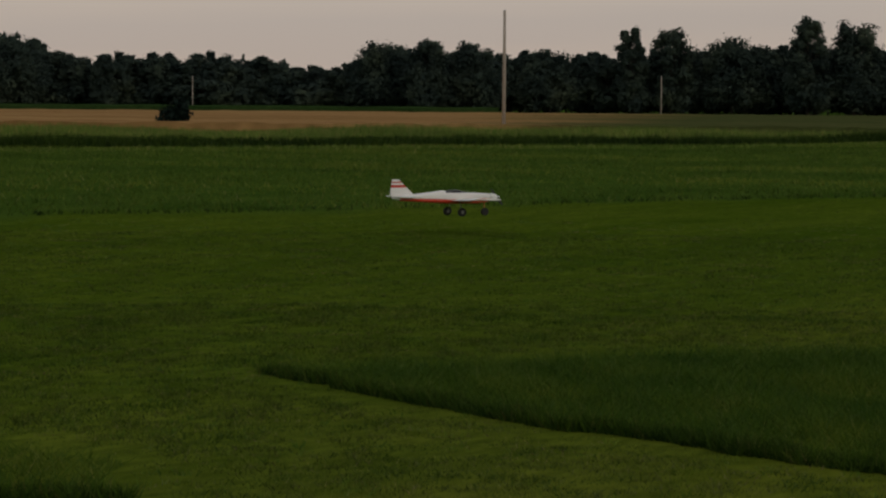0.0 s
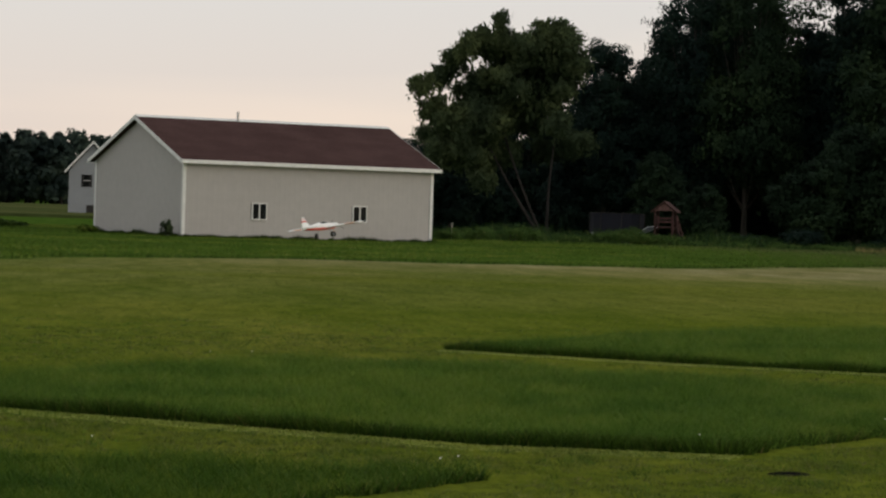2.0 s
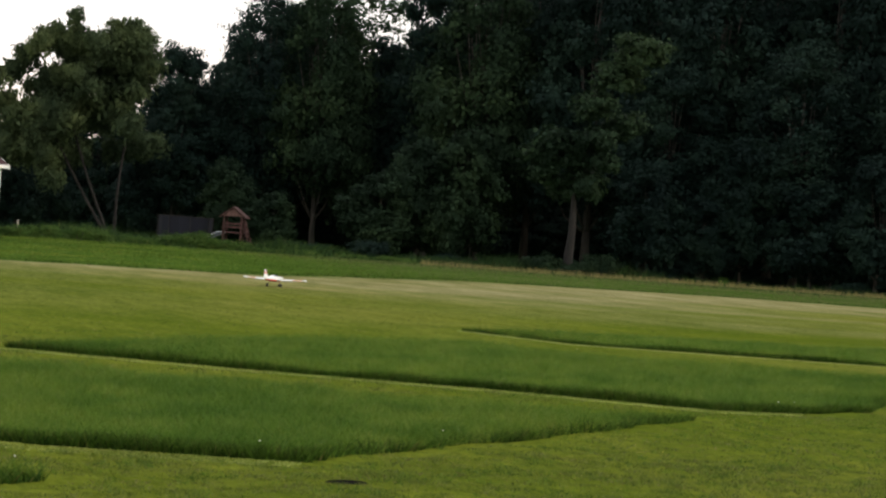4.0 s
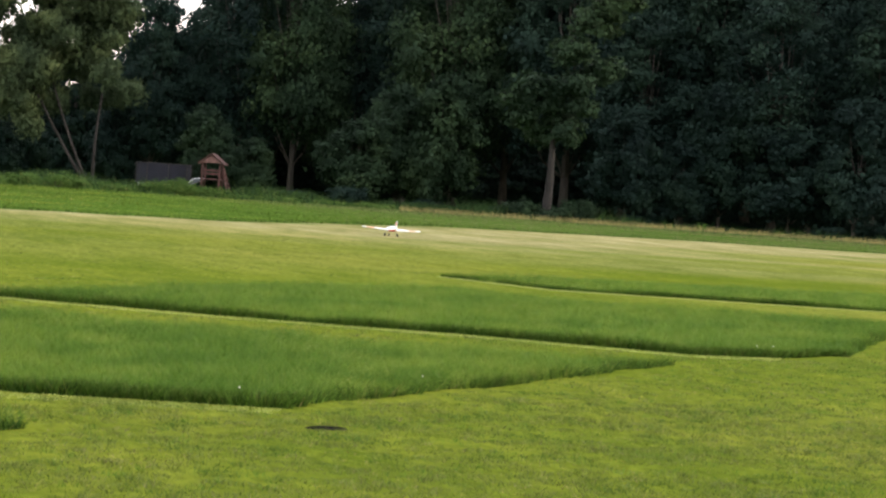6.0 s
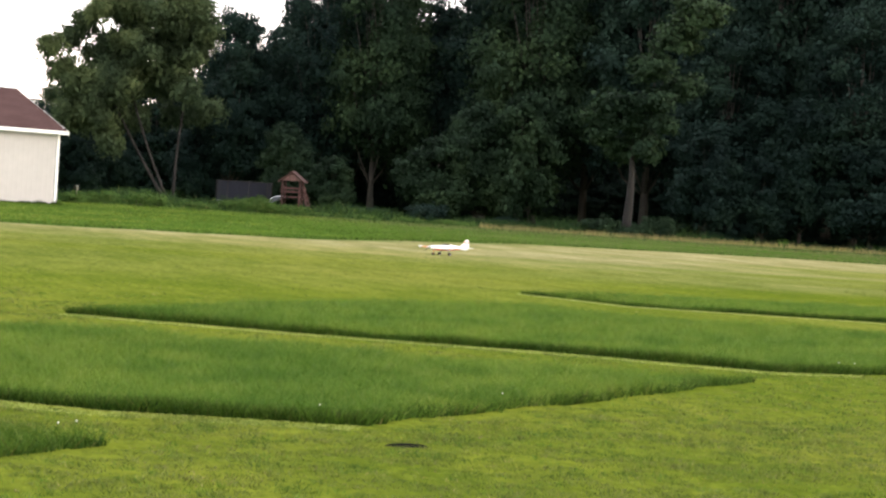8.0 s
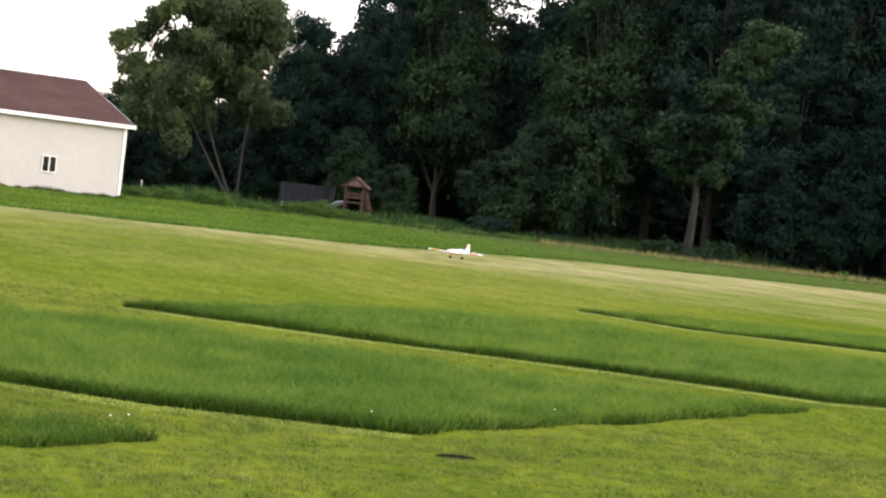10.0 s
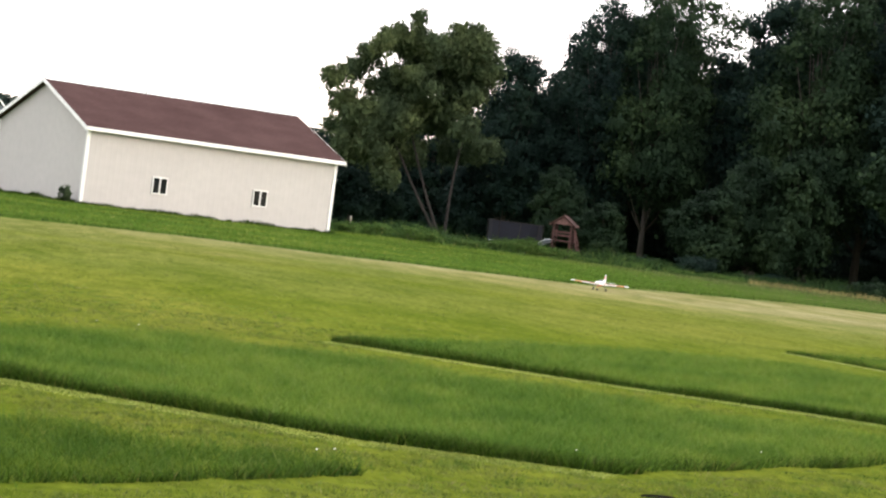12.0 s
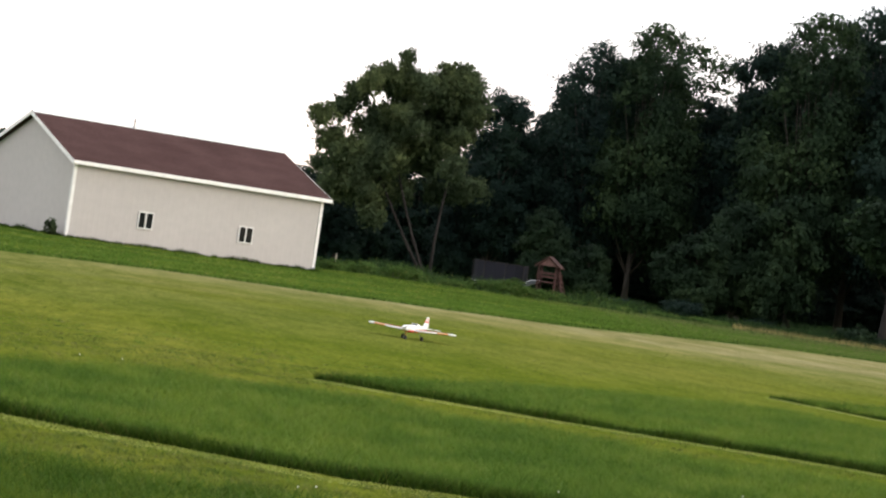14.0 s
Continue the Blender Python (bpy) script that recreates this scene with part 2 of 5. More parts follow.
M_WILLOWBARK = two_scale("willow_bark", (0.014, 0.011, 0.010), (0.032, 0.026, 0.022), 1.2, 14.0, 0.95, 0, 0.8, 0.05, (3, 3, 0.6))
M_BARK = two_scale("bark", (0.028, 0.023, 0.019), (0.066, 0.054, 0.045), 1.2, 14.0, 0.95, 0, 0.8, 0.05, (3, 3, 0.6))


# ---- helpers for meshes ----
def part(name, bm, mat, parent=None, label="", smooth=False):
    """Links a bmesh as one mesh object, under a thing or a part where one is given."""
    me = bpy.data.meshes.new(name)
    bm.to_mesh(me)
    bm.free()
    me.materials.append(mat)
    if smooth:
        for p in me.polygons:
            p.use_smooth = True
    ob = new(name, me)
    if parent is not None:
        ob.parent = parent
    if label:
        tagged(ob, label)
    return ob


def thing(name, m, label, category, group="", kind=""):
    ob = new(name)
    ob.matrix_world = m
    return tagged(ob, label, category, group, kind)


def box(bm, x0, x1, y0, y1, z0, z1, bevel=0.0):
    vs = [bm.verts.new(p) for p in ((x0, y0, z0), (x1, y0, z0), (x1, y1, z0), (x0, y1, z0), (x0, y0, z1), (x1, y0, z1), (x1, y1, z1), (x0, y1, z1))]
    fs = [bm.faces.new([vs[i] for i in f]) for f in ((3, 2, 1, 0), (4, 5, 6, 7), (0, 1, 5, 4), (1, 2, 6, 5), (2, 3, 7, 6), (3, 0, 4, 7))]
    if bevel:
        es = list({e for f in fs for e in f.edges})
        bmesh.ops.bevel(bm, geom=es, offset=bevel, segments=2, affect="EDGES", clamp_overlap=True)
    return bm


def boxed(x0, x1, y0, y1, z0, z1, bevel=0.0):
    return box(bmesh.new(), x0, x1, y0, y1, z0, z1, bevel)


def prism(bm, outline, axis, a, b):
    """Extrudes an outline of pairs from a to b along x, y or z."""
    def at(p, v):
        return {"x": (v, p[0], p[1]), "y": (p[0], v, p[1]), "z": (p[0], p[1], v)}[axis]
    lo, hi = [bm.verts.new(at(p, a)) for p in outline], [bm.verts.new(at(p, b)) for p in outline]
    n = len(outline)
    bm.faces.new(lo[::-1])
    bm.faces.new(hi)
    for i in range(n):
        bm.faces.new((lo[i], lo[(i + 1) % n], hi[(i + 1) % n], hi[i]))
    bmesh.ops.recalc_face_normals(bm, faces=bm.faces)
    return bm


def tube(bm, points, radii, sides=8):
    """A tapered tube along points, closed at both ends."""
    rings = []
    for i, p in enumerate(points):
        p = Vector(p)
        d = (Vector(points[min(i + 1, len(points) - 1)]) - Vector(points[max(i - 1, 0)])).normalized()
        a = d.orthogonal().normalized() if abs(d.z) > 0.9 else d.cross(Vector((0, 0, 1))).normalized()
        b = d.cross(a)
        rings.append([bm.verts.new(p + (a * math.cos(k * math.tau / sides) + b * math.sin(k * math.tau / sides)) * radii[i]) for k in range(sides)])
    for r, s in zip(rings, rings[1:]):
        for k in range(sides):
            bm.faces.new((r[k], r[(k + 1) % sides], s[(k + 1) % sides], s[k]))
    bm.faces.new(rings[0][::-1])
    bm.faces.new(rings[-1])
    bmesh.ops.recalc_face_normals(bm, faces=bm.faces)
    return bm


def mesh_from_arrays(name, verts, corners):
    """A mesh of faces with the same number of corners each, from arrays."""
    n, k = corners.shape
    me = bpy.data.meshes.new(name)
    me.vertices.add(len(verts))
    me.vertices.foreach_set("co", verts.astype(np.float32).ravel())
    me.loops.add(n * k)
    me.loops.foreach_set("vertex_index", corners.astype(np.int32).ravel())
    me.polygons.add(n)
    me.polygons.foreach_set("loop_start", np.arange(0, n * k, k, dtype=np.int32))
    me.update(calc_edges=True)
    return me


# ---- the lie of the land ----
def smooth(v):
    v = np.clip(v, 0, 1)
    return v * v * (3 - 2 * v)


def land(x, y):
    """The height of the ground: level by the camera, falling away gently past the barn."""
    return -1.2 * smooth((np.hypot(x, y) - 108.0) / 135.0)


def inside(px, py, outline):
    ins = np.zeros(len(px), bool)
    n = len(outline)
    for i in range(n):
        (x0, y0), (x1, y1) = outline[i], outline[(i + 1) % n]
        c = ((y0 > py) != (y1 > py)) & (px < (x1 - x0) * (py - y0) / (y1 - y0 + 1e-12) + x0)
        ins ^= c
    return ins


# the line where the mown lawn meets the rough grass
VERGE = [(-26, 20), (-21.2, 27.7), (-19.0, 31.2), (-16.7, 37.5), (-13.7, 43.3), (-8.0, 51.3), (-2.3, 66.2), (2.7, 70.0), (13.6, 72.5), (24.0, 86.0), (33.0, 89.0), (48.0, 88.0)]


def line_distance(px, py, line):
    best = np.full(len(px), 1e9)
    for (x0, y0), (x1, y1) in zip(line, line[1:]):
        dx, dy = x1 - x0, y1 - y0
        t = np.clip(((px - x0) * dx + (py - y0) * dy) / (dx * dx + dy * dy), 0, 1)
        best = np.minimum(best, np.hypot(px - x0 - t * dx, py - y0 - t * dy))
    return best


def lushness(x):
    """The lawn is greener towards the wheat."""
    return smooth((-1.5 - x) / 7.0)


def build_ground():
    radii = [0, 4, 8, 12] + list(np.arange(15, 40, 2.5)) + list(np.arange(40, 110, 1.5)) + list(np.arange(110, 260, 10.0)) + [280, 320, 380, 460, 600, 800, 1200, 2000, 3200, 4600]
    seg = 300
    verts, faces = [(0, 0, 0)], []
    for r in radii[1:]:
        for k in range(seg):
            a = k * math.tau / seg
            x, y = r * math.sin(a), r * math.cos(a)
            verts.append((x, y, float(land(x, y))))
    for k in range(seg):
        faces.append((0, 1 + (k + 1) % seg, 1 + k))
    for i in range(len(radii) - 2):
        a, b = 1 + i * seg, 1 + (i + 1) * seg
        for k in range(seg):
            faces.append((a + k, a + (k + 1) % seg, b + (k + 1) % seg, b + k))
    me = bpy.data.meshes.new("ground")
    me.from_pydata(verts, [], faces)
    me.materials.append(M_LAWN)
    for p in me.polygons:
        p.use_smooth = True
    # bleached grass along the lawn's far edge, most towards the wood
    v = np.array(verts)
    d = line_distance(v[:, 0], v[:, 1], VERGE)
    wob = np.array([noise.noise((x * 0.08, y * 0.25, 3)) for x, y, z in verts])
    dry = np.exp(-(d / 9.0) ** 1.4) * (0.62 + 0.38 * smooth((v[:, 0] + 5) / 25)) * smooth((v[:, 0] + 14) / 22) * np.clip(1 + 0.9 * wob, 0, 1.2)
    dry += 0.6 * smooth((v[:, 0] - 4) / 25) * np.exp(-(d / 26) ** 2) * np.clip(0.6 + 1.0 * wob, 0, 1)
    me.attributes.new("dry", "FLOAT", "POINT").data.foreach_set("value", np.clip(dry, 0, 0.9).astype(np.float32))
    me.attributes.new("lush", "FLOAT", "POINT").data.foreach_set("value", lushness(v[:, 0]).astype(np.float32))
    beyond = inside(v[:, 0], v[:, 1], VERGE + [(400, 120), (400, 300), (-400, 300), (-400, 20)]) | (np.hypot(v[:, 0], v[:, 1]) > 115)
    me.attributes.new("rough", "FLOAT", "POINT").data.foreach_set("value", beyond.astype(np.float32))
    return tagged(new("ground", me), "mown green lawn, bleached along its far edge", "lawn", kind="structure")


build_ground()


# ---- grass ----
def edge_distance(px, py, outline):
    best = np.full(len(px), 1e9)
    n = len(outline)
    for i in range(n):
        (x0, y0), (x1, y1) = outline[i], outline[(i + 1) % n]
        dx, dy = x1 - x0, y1 - y0
        t = np.clip(((px - x0) * dx + (py - y0) * dy) / (dx * dx + dy * dy + 1e-12), 0, 1)
        best = np.minimum(best, np.hypot(px - x0 - t * dx, py - y0 - t * dy))
    return best


def scatter(outline, per_m2, seed):
    rng = np.random.default_rng(seed)
    o = np.array(outline)
    (x0, y0), (x1, y1) = o.min(0), o.max(0)
    n = int((x1 - x0) * (y1 - y0) * per_m2)
    px, py = rng.uniform(x0, x1, n), rng.uniform(y0, y1, n)
    keep = inside(px, py, outline)
    return px[keep], py[keep], rng


def blades(name, px, py, height, width, lean, mat, rng, label, category, kind="stuff", droop=0.0):
    """One triangle a blade, standing on the ground at px, py."""
    n = len(px)
    a, t = rng.uniform(0, math.tau, n), rng.uniform(0, math.tau, n)
    z = land(px, py) - 0.004
    h, w = height * np.ones(n), width * np.ones(n) * rng.uniform(0.6, 1.3, n)
    dx, dy = np.cos(a) * w / 2, np.sin(a) * w / 2
    off = lean * h * rng.uniform(0.1, 1.0, n)
    v = np.empty((n, 3, 3))
    v[:, 0] = np.stack([px - dx, py - dy, z], 1)
    v[:, 1] = np.stack([px + dx, py + dy, z], 1)
    v[:, 2] = np.stack([px + np.cos(t) * off, py + np.sin(t) * off, z + h], 1)
    me = mesh_from_arrays(name, v.reshape(-1, 3), np.arange(n * 3).reshape(-1, 3))
    me.materials.append(mat)
    return tagged(new(name, me), label, category, kind=kind)


def ragged_inside(px, py, outline, amount, seed):
    """Inside the outline, whose edge wanders by about amount."""
    a = np.array([noise.noise((x * 1.3, y * 1.3, seed)) + 0.6 * noise.noise((x * 4.0, y * 4.0, seed + 9)) for x, y in zip(px, py)])
    b = np.array([noise.noise((x * 1.3, y * 1.3, seed + 5)) for x, y in zip(px, py)])
    return inside(px + amount * b, py + amount * a, outline)


def tall_patch(outline, per_m2, height, width, seed, label, mat=None):
    """A strip that the mower left: lower at its pointed end, with an uneven edge and painted shade along it."""
    tip = outline[0]
    rise = lambda x, y: np.clip(0.9 + np.hypot(x - tip[0], y - tip[1]) / 8.0, 0, 1)
    px, py, rng = scatter(outline, per_m2 * 1.35, seed)
    keep = ragged_inside(px, py, outline, 0.16, seed)
    px, py = px[keep], py[keep]
    d = edge_distance(px, py, outline)
    wob = np.array([noise.noise((x * 0.8, y * 0.8, seed)) + 0.7 * noise.noise((x * 2.6, y * 2.6, seed)) for x, y in zip(px, py)])
    h = height * (0.92 + 0.36 * wob) * rng.uniform(0.4, 1.05, len(px)) * rise(px, py) * (0.8 + 0.2 * np.clip(d / 0.25, 0, 1))
    # dark stems paint the shade at the edge's foot, sparser where light falls
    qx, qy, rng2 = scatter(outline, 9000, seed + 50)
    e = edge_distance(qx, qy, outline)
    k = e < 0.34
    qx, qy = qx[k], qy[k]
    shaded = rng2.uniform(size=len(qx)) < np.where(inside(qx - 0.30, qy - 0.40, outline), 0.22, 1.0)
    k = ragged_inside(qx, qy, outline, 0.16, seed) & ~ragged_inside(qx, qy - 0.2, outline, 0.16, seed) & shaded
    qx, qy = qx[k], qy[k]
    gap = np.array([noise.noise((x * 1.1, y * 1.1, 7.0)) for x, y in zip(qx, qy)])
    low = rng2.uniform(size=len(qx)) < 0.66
    for k, lift, stem, lab in ((low, 0.62, M_STEM, "dark stems that paint the shade along the edge of the uncut grass"), (~low, 0.74, M_MIDSTEM, "green stems with half shade in their colour along the edge of the uncut grass")):
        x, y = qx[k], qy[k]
        blades("edge_shade_stems", x, y, height * np.clip(lift + 0.38 * gap[k], 0.25, 0.95) * rng2.uniform(0.55, 1.15, len(x)) * rise(x, y), 0.010, 1.2, stem, rng2, lab, "grass")
    # shade on the tip and along the edges put in as darker blades
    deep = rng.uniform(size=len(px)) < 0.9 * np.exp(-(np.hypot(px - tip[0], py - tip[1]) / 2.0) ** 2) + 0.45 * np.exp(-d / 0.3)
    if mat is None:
        blades("tall_grass", px[deep], py[deep], h[deep], width, 2.0, M_TALL_DARK, rng, "grass at the edge of an uncut strip, shade put in its green", "grass")
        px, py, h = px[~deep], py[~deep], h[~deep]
    return blades("tall_grass", px, py, h, width, 2.3, mat or M_TALL, rng, label, "grass")


# ---- the barn ----
M_SIDING = two_scale("cream_siding", (0.425, 0.398, 0.378), (0.45, 0.423, 0.402), 0.35, 3.0, 0.6, 0, 0.02, 0.002, None, 0.5, 0.3, (0.96, 1.03))
M_WHITE = plain("white_trim", (0.80, 0.79, 0.76), 0.45)
M_SHINGLE = two_scale("brown_shingles", (0.056, 0.030, 0.028), (0.078, 0.044, 0.041), 0.7, 9.0, 0.95, 0, 0.5, 0.02, (1, 1, 3), 0.4, 0.05, (0.85, 1.12))
M_GLASS = material("window_glass", 0.06)[0]
M_GLASS.node_tree.nodes["Principled BSDF"].inputs["Base Color"].default_value = (0.010, 0.011, 0.012, 1)
M_GLASS.node_tree.nodes["Principled BSDF"].inputs["Specular IOR Level"].default_value = 0.25
M_STEEL = plain("galvanised_steel", (0.45, 0.45, 0.46), 0.4, 0.8)
BARN = pose(0, 104.0, 0, 0, 0, 26.0)
BL, BW, BH, RISE = 11.4, 8.34, 2.98, 1.66


def ribbed_wall(length, profile, pitch, rib):
    """A wall sheet along x, facing -y, with upright ribs; profile(x) is its height at x."""
    bm = bmesh.new()
    xs = []
    x = 0.0
    while x < length - 0.02:
        for dx, d in ((0, 0), (pitch - 0.07, 0), (pitch - 0.05, -rib), (pitch - 0.02, -rib)):
            if x + dx < length:
                xs.append((x + dx, d))
        x += pitch
    xs.append((length, 0))
    lo = [bm.verts.new((a, d, -0.1)) for a, d in xs]
    hi = [bm.verts.new((a, d, profile(a))) for a, d in xs]
    bl = [bm.verts.new((a, 0.12, -0.1)) for a, d in xs]
    bh = [bm.verts.new((a, 0.12, profile(a))) for a, d in xs]
    for i in range(len(xs) - 1):
        bm.faces.new((lo[i], lo[i + 1], hi[i + 1], hi[i]))
        bm.faces.new((bl[i + 1], bl[i], bh[i], bh[i + 1]))
        bm.faces.new((hi[i], hi[i + 1], bh[i + 1], bh[i]))
    bm.faces.new((lo[0], hi[0], bh[0], bl[0]))
    bm.faces.new((lo[-1], bl[-1], bh[-1], hi[-1]))
    return bm


def build_barn():
    barn = thing("barn", BARN, "long cream ribbed metal barn with a brown shingled roof", "barn")
    gable = lambda a: BH + RISE * (1 - abs(a - BW / 2) / (BW / 2)) * 0.99
    flat = lambda a: BH
    walls = []
    for nm, prof, ln, m in (("front_wall", flat, BL, pose(0, 0, 0)), ("back_wall", flat, BL, pose(BL, BW, 0, 0, 0, 180)),
                            ("gable_wall", gable, BW, pose(0, BW, 0, 0, 0, -90)), ("gable_wall", gable, BW, pose(BL, 0, 0, 0, 0, 90))):
        w = part(nm, ribbed_wall(ln, prof, 0.2286, 0.002), M_SIDING, barn)
        w.matrix_local = m
        walls.append(w)
    # roof: two slabs with an overhang
    over, gov, th = 0.32, 0.22, 0.10
    s = RISE / (BW / 2)
    for sgn in (-1, 1):
        bm = bmesh.new()
        y_e = -over if sgn < 0 else BW + over
        z_e, z_r = BH - over * s + 0.06, BH + RISE + 0.06
        out = [(y_e, z_e), (BW / 2, z_r), (BW / 2, z_r + th), (y_e, z_e + th)]
        prism(bm, out, "x", -gov, BL + gov)
        roof = part("roof_slope", bm, M_SHINGLE, barn)
        f = boxed(-gov - 0.02, BL + gov + 0.02, y_e - 0.03 if sgn < 0 else y_e - 0.01, y_e + 0.01 if sgn < 0 else y_e + 0.03, z_e - 0.035, z_e + 0.115, 0.008)
        part("fascia", f, M_WHITE, barn, "white fascia board with gutter")
        sf = boxed(-gov, BL + gov, min(y_e, 0 if sgn < 0 else BW), max(y_e, 0 if sgn < 0 else BW), z_e - 0.032, z_e - 0.015)
        part("soffit", sf, M_WHITE, barn)
        for x0 in (-gov - 0.035, BL + gov + 0.005):
            bm = bmesh.new()
            prism(bm, [(y_e, z_e - 0.06), (BW / 2, z_r - 0.06), (BW / 2, z_r + th - 0.012), (y_e, z_e + th - 0.012)], "x", x0, x0 + 0.03)
            part("rake_board", bm, M_WHITE, barn, "white rake board")
    # added white strip, painting the bright halo of the ridge against the sky
    part("ridge_halo", prism(bmesh.new(), [(BW / 2 - 0.16, BH + RISE + 0.105), (BW / 2, BH + RISE + 0.175), (BW / 2 + 0.16, BH + RISE + 0.105), (BW / 2, BH + RISE + 0.20)], "x", -gov, BL + gov), M_WHITE, barn, "white strip that paints the bright rim along the ridge")
    for x, y in ((0, 0), (BL, 0), (0, BW), (BL, BW)):
        part("corner_trim", boxed(x - 0.03 if x == 0 else x - 0.10, x + 0.10 if x == 0 else x + 0.03, y - 0.03 if y == 0 else y - 0.10, y + 0.10 if y == 0 else y + 0.03, -0.05, BH - 0.03, 0.006), M_WHITE, barn)
    part("base_trim", boxed(0.1, BL - 0.1, -0.020, 0.0, -0.1, 0.06, 0.004), M_SIDING, barn)
    for cx in (3.36, 7.96):
        w = new("window")
        w.parent = barn
        w.matrix_local = pose(cx, -0.03, 1.08)
        fr, hw, hh = 0.042, 0.34, 0.34
        for a in ((-hw, hw, -hh, -hh + fr), (-hw, hw, hh - fr, hh), (-hw, -hw + fr, -hh + fr, hh - fr), (hw - fr, hw, -hh + fr, hh - fr)):
            part("window_frame", boxed(a[0], a[1], -0.03, 0.02, a[2], a[3], 0.006), M_WHITE, w)
        part("mullion", boxed(-0.028, 0.028, -0.026, 0.02, -hh + fr, hh - fr, 0.005), M_WHITE, w)
        for sx in (-1, 1):
            x0, x1 = sorted((sx * 0.028, sx * (hw - fr)))
            part("pane", boxed(x0, x1, -0.008, 0.004, -hh + fr, hh - fr), M_GLASS, w)
    part("roof_vent", tube(bmesh.new(), [(4.35, BW / 2 - 0.15, BH + RISE - 0.05), (4.35, BW / 2 - 0.15, BH + RISE + 0.50)], [0.05, 0.05], 10), M_STEEL, barn, "thin metal vent pipe")
    return barn


build_barn()


# ---- trees ----
def crown_mesh(name, lobes, leaves, size, seed, hang=0.0, thin=1.0, tufts=26, fill=0.22):
    """Many small leaf sprays, gathered in tufts over the surface of a set of lobes (x, y, z, rx, ry, rz)."""
    rng = np.random.default_rng(seed)
    lobes = np.array(lobes)
    wgt = lobes[:, 3] * lobes[:, 4] + lobes[:, 4] * lobes[:, 5] + lobes[:, 3] * lobes[:, 5]
    pick = rng.choice(len(lobes), leaves, p=wgt / wgt.sum())
    d = rng.normal(size=(len(lobes) * tufts, 3))
    d[:, 2] += 0.25
    d /= np.linalg.norm(d, axis=1)[:, None]
    cl = np.repeat(lobes, tufts, 0)
    cc = cl[:, :3] + d * cl[:, 3:] * rng.uniform(0.72, 1.06 + 0.08 * thin, len(cl))[:, None]
    L = lobes[pick]
    near = pick * tufts + rng.integers(0, tufts, leaves)
    c = cc[near] + rng.normal(size=(leaves, 3)) * (0.19 * cl[near][:, 3:]) * np.array((1, 1, 0.66))
    inner = rng.uniform(size=leaves) < fill
    c[inner] = L[inner][:, :3] + rng.normal(size=(inner.sum(), 3)) * 0.38 * L[inner][:, 3:]
    c[:, 2] -= hang * np.abs(rng.normal(size=leaves)) * 0.7
    s = size * rng.uniform(0.5, 1.4, leaves) * np.where(inner, 1.7, 1.0)
    # leaves lie like scales on the billow, turned up and outwards, with a good deal of disorder
    face = (c - L[:, :3]) / L[:, 3:]
    face = face / (np.linalg.norm(face, axis=1)[:, None] + 1e-6) + rng.normal(size=(leaves, 3)) * 0.5 + np.array((0, 0, 0.35))
    face /= np.linalg.norm(face, axis=1)[:, None]
    a = np.cross(face, rng.normal(size=(leaves, 3)))
    a[:, 2] -= 1.6 * hang
    a /= np.linalg.norm(a, axis=1)[:, None]
    b = np.cross(face, a)
    b /= np.linalg.norm(b, axis=1)[:, None]
    a, b = a * s[:, None] * (1 + hang), b * s[:, None] * 0.55
    v = np.empty((leaves, 4, 3))
    v[:, 0], v[:, 1], v[:, 2], v[:, 3] = c - a, c + b, c + a, c - b
    v[:, :, 2] = np.maximum(v[:, :, 2], 0.02)
    return mesh_from_arrays(name, v.reshape(-1, 3), np.arange(leaves * 4).reshape(-1, 4))


def make_lobes(height, width, base, n, seed, heavy=0.5, full=1.0):
    """The crown's lobes: broad below and in the middle, smaller towards the top, off the axis."""
    rng = np.random.default_rng(seed)
    out = []
    for i in range(n):
        t = (i + 0.5) / n
        q = width / 2 * rng.uniform(0.36, 0.52) * (1.05 - 0.5 * t) * full
        z = base + q * 0.7 + (height - base - q * 1.5) * t
        r = width / 2 * max(0.0, math.sin(math.pi * min(1.0, 0.2 + 0.78 * t))) ** heavy - q * 0.5
        a = i * 2.4 + rng.uniform(-0.5, 0.5)
        k = rng.uniform(0.55, 1.0)
        out.append((math.cos(a) * r * k, math.sin(a) * r * k, z, q * rng.uniform(0.85, 1.25), q * rng.uniform(0.85, 1.25), q * rng.uniform(0.65, 0.95)))
    return out


def trunk_mesh(height, base_r, lobes, seed, leans=(0.0,), limbs=True):
    rng = np.random.default_rng(seed)
    bm = bmesh.new()
    forks = len(leans)
    for k, lean in enumerate(leans):
        pts = [(lean * height * 0.8 * t + 0.10 * math.sin(5 * t + seed), 0.1 * math.sin(4 * t + seed), -0.3 + (height * 0.8 + 0.3) * t) for t in np.linspace(0, 1, 7)]
        rad = [base_r * (1.35 if i == 0 else 1) * (1 - 0.85 * i / 6) / (1.0 if forks == 1 else 1.2) for i in range(7)]
        tube(bm, pts, rad, 9)
        for lb in lobes[k::forks] if limbs else ():
            i = min(5, 1 + int(4 * max(0, lb[2] * 0.75) / height))
            p0, p2 = Vector(pts[i]), Vector(lb[:3])
            if p2.z < p0.z + 0.3:
                p0 = Vector(pts[1])
            p1 = (p0 + p2) / 2 + Vector((rng.uniform(-.3, .3), rng.uniform(-.3, .3), -0.1 * (p2 - p0).length))
            tube(bm, [p0, p1, p2], [base_r * 0.32, base_r * 0.2, base_r * 0.06], 6)
    return bm


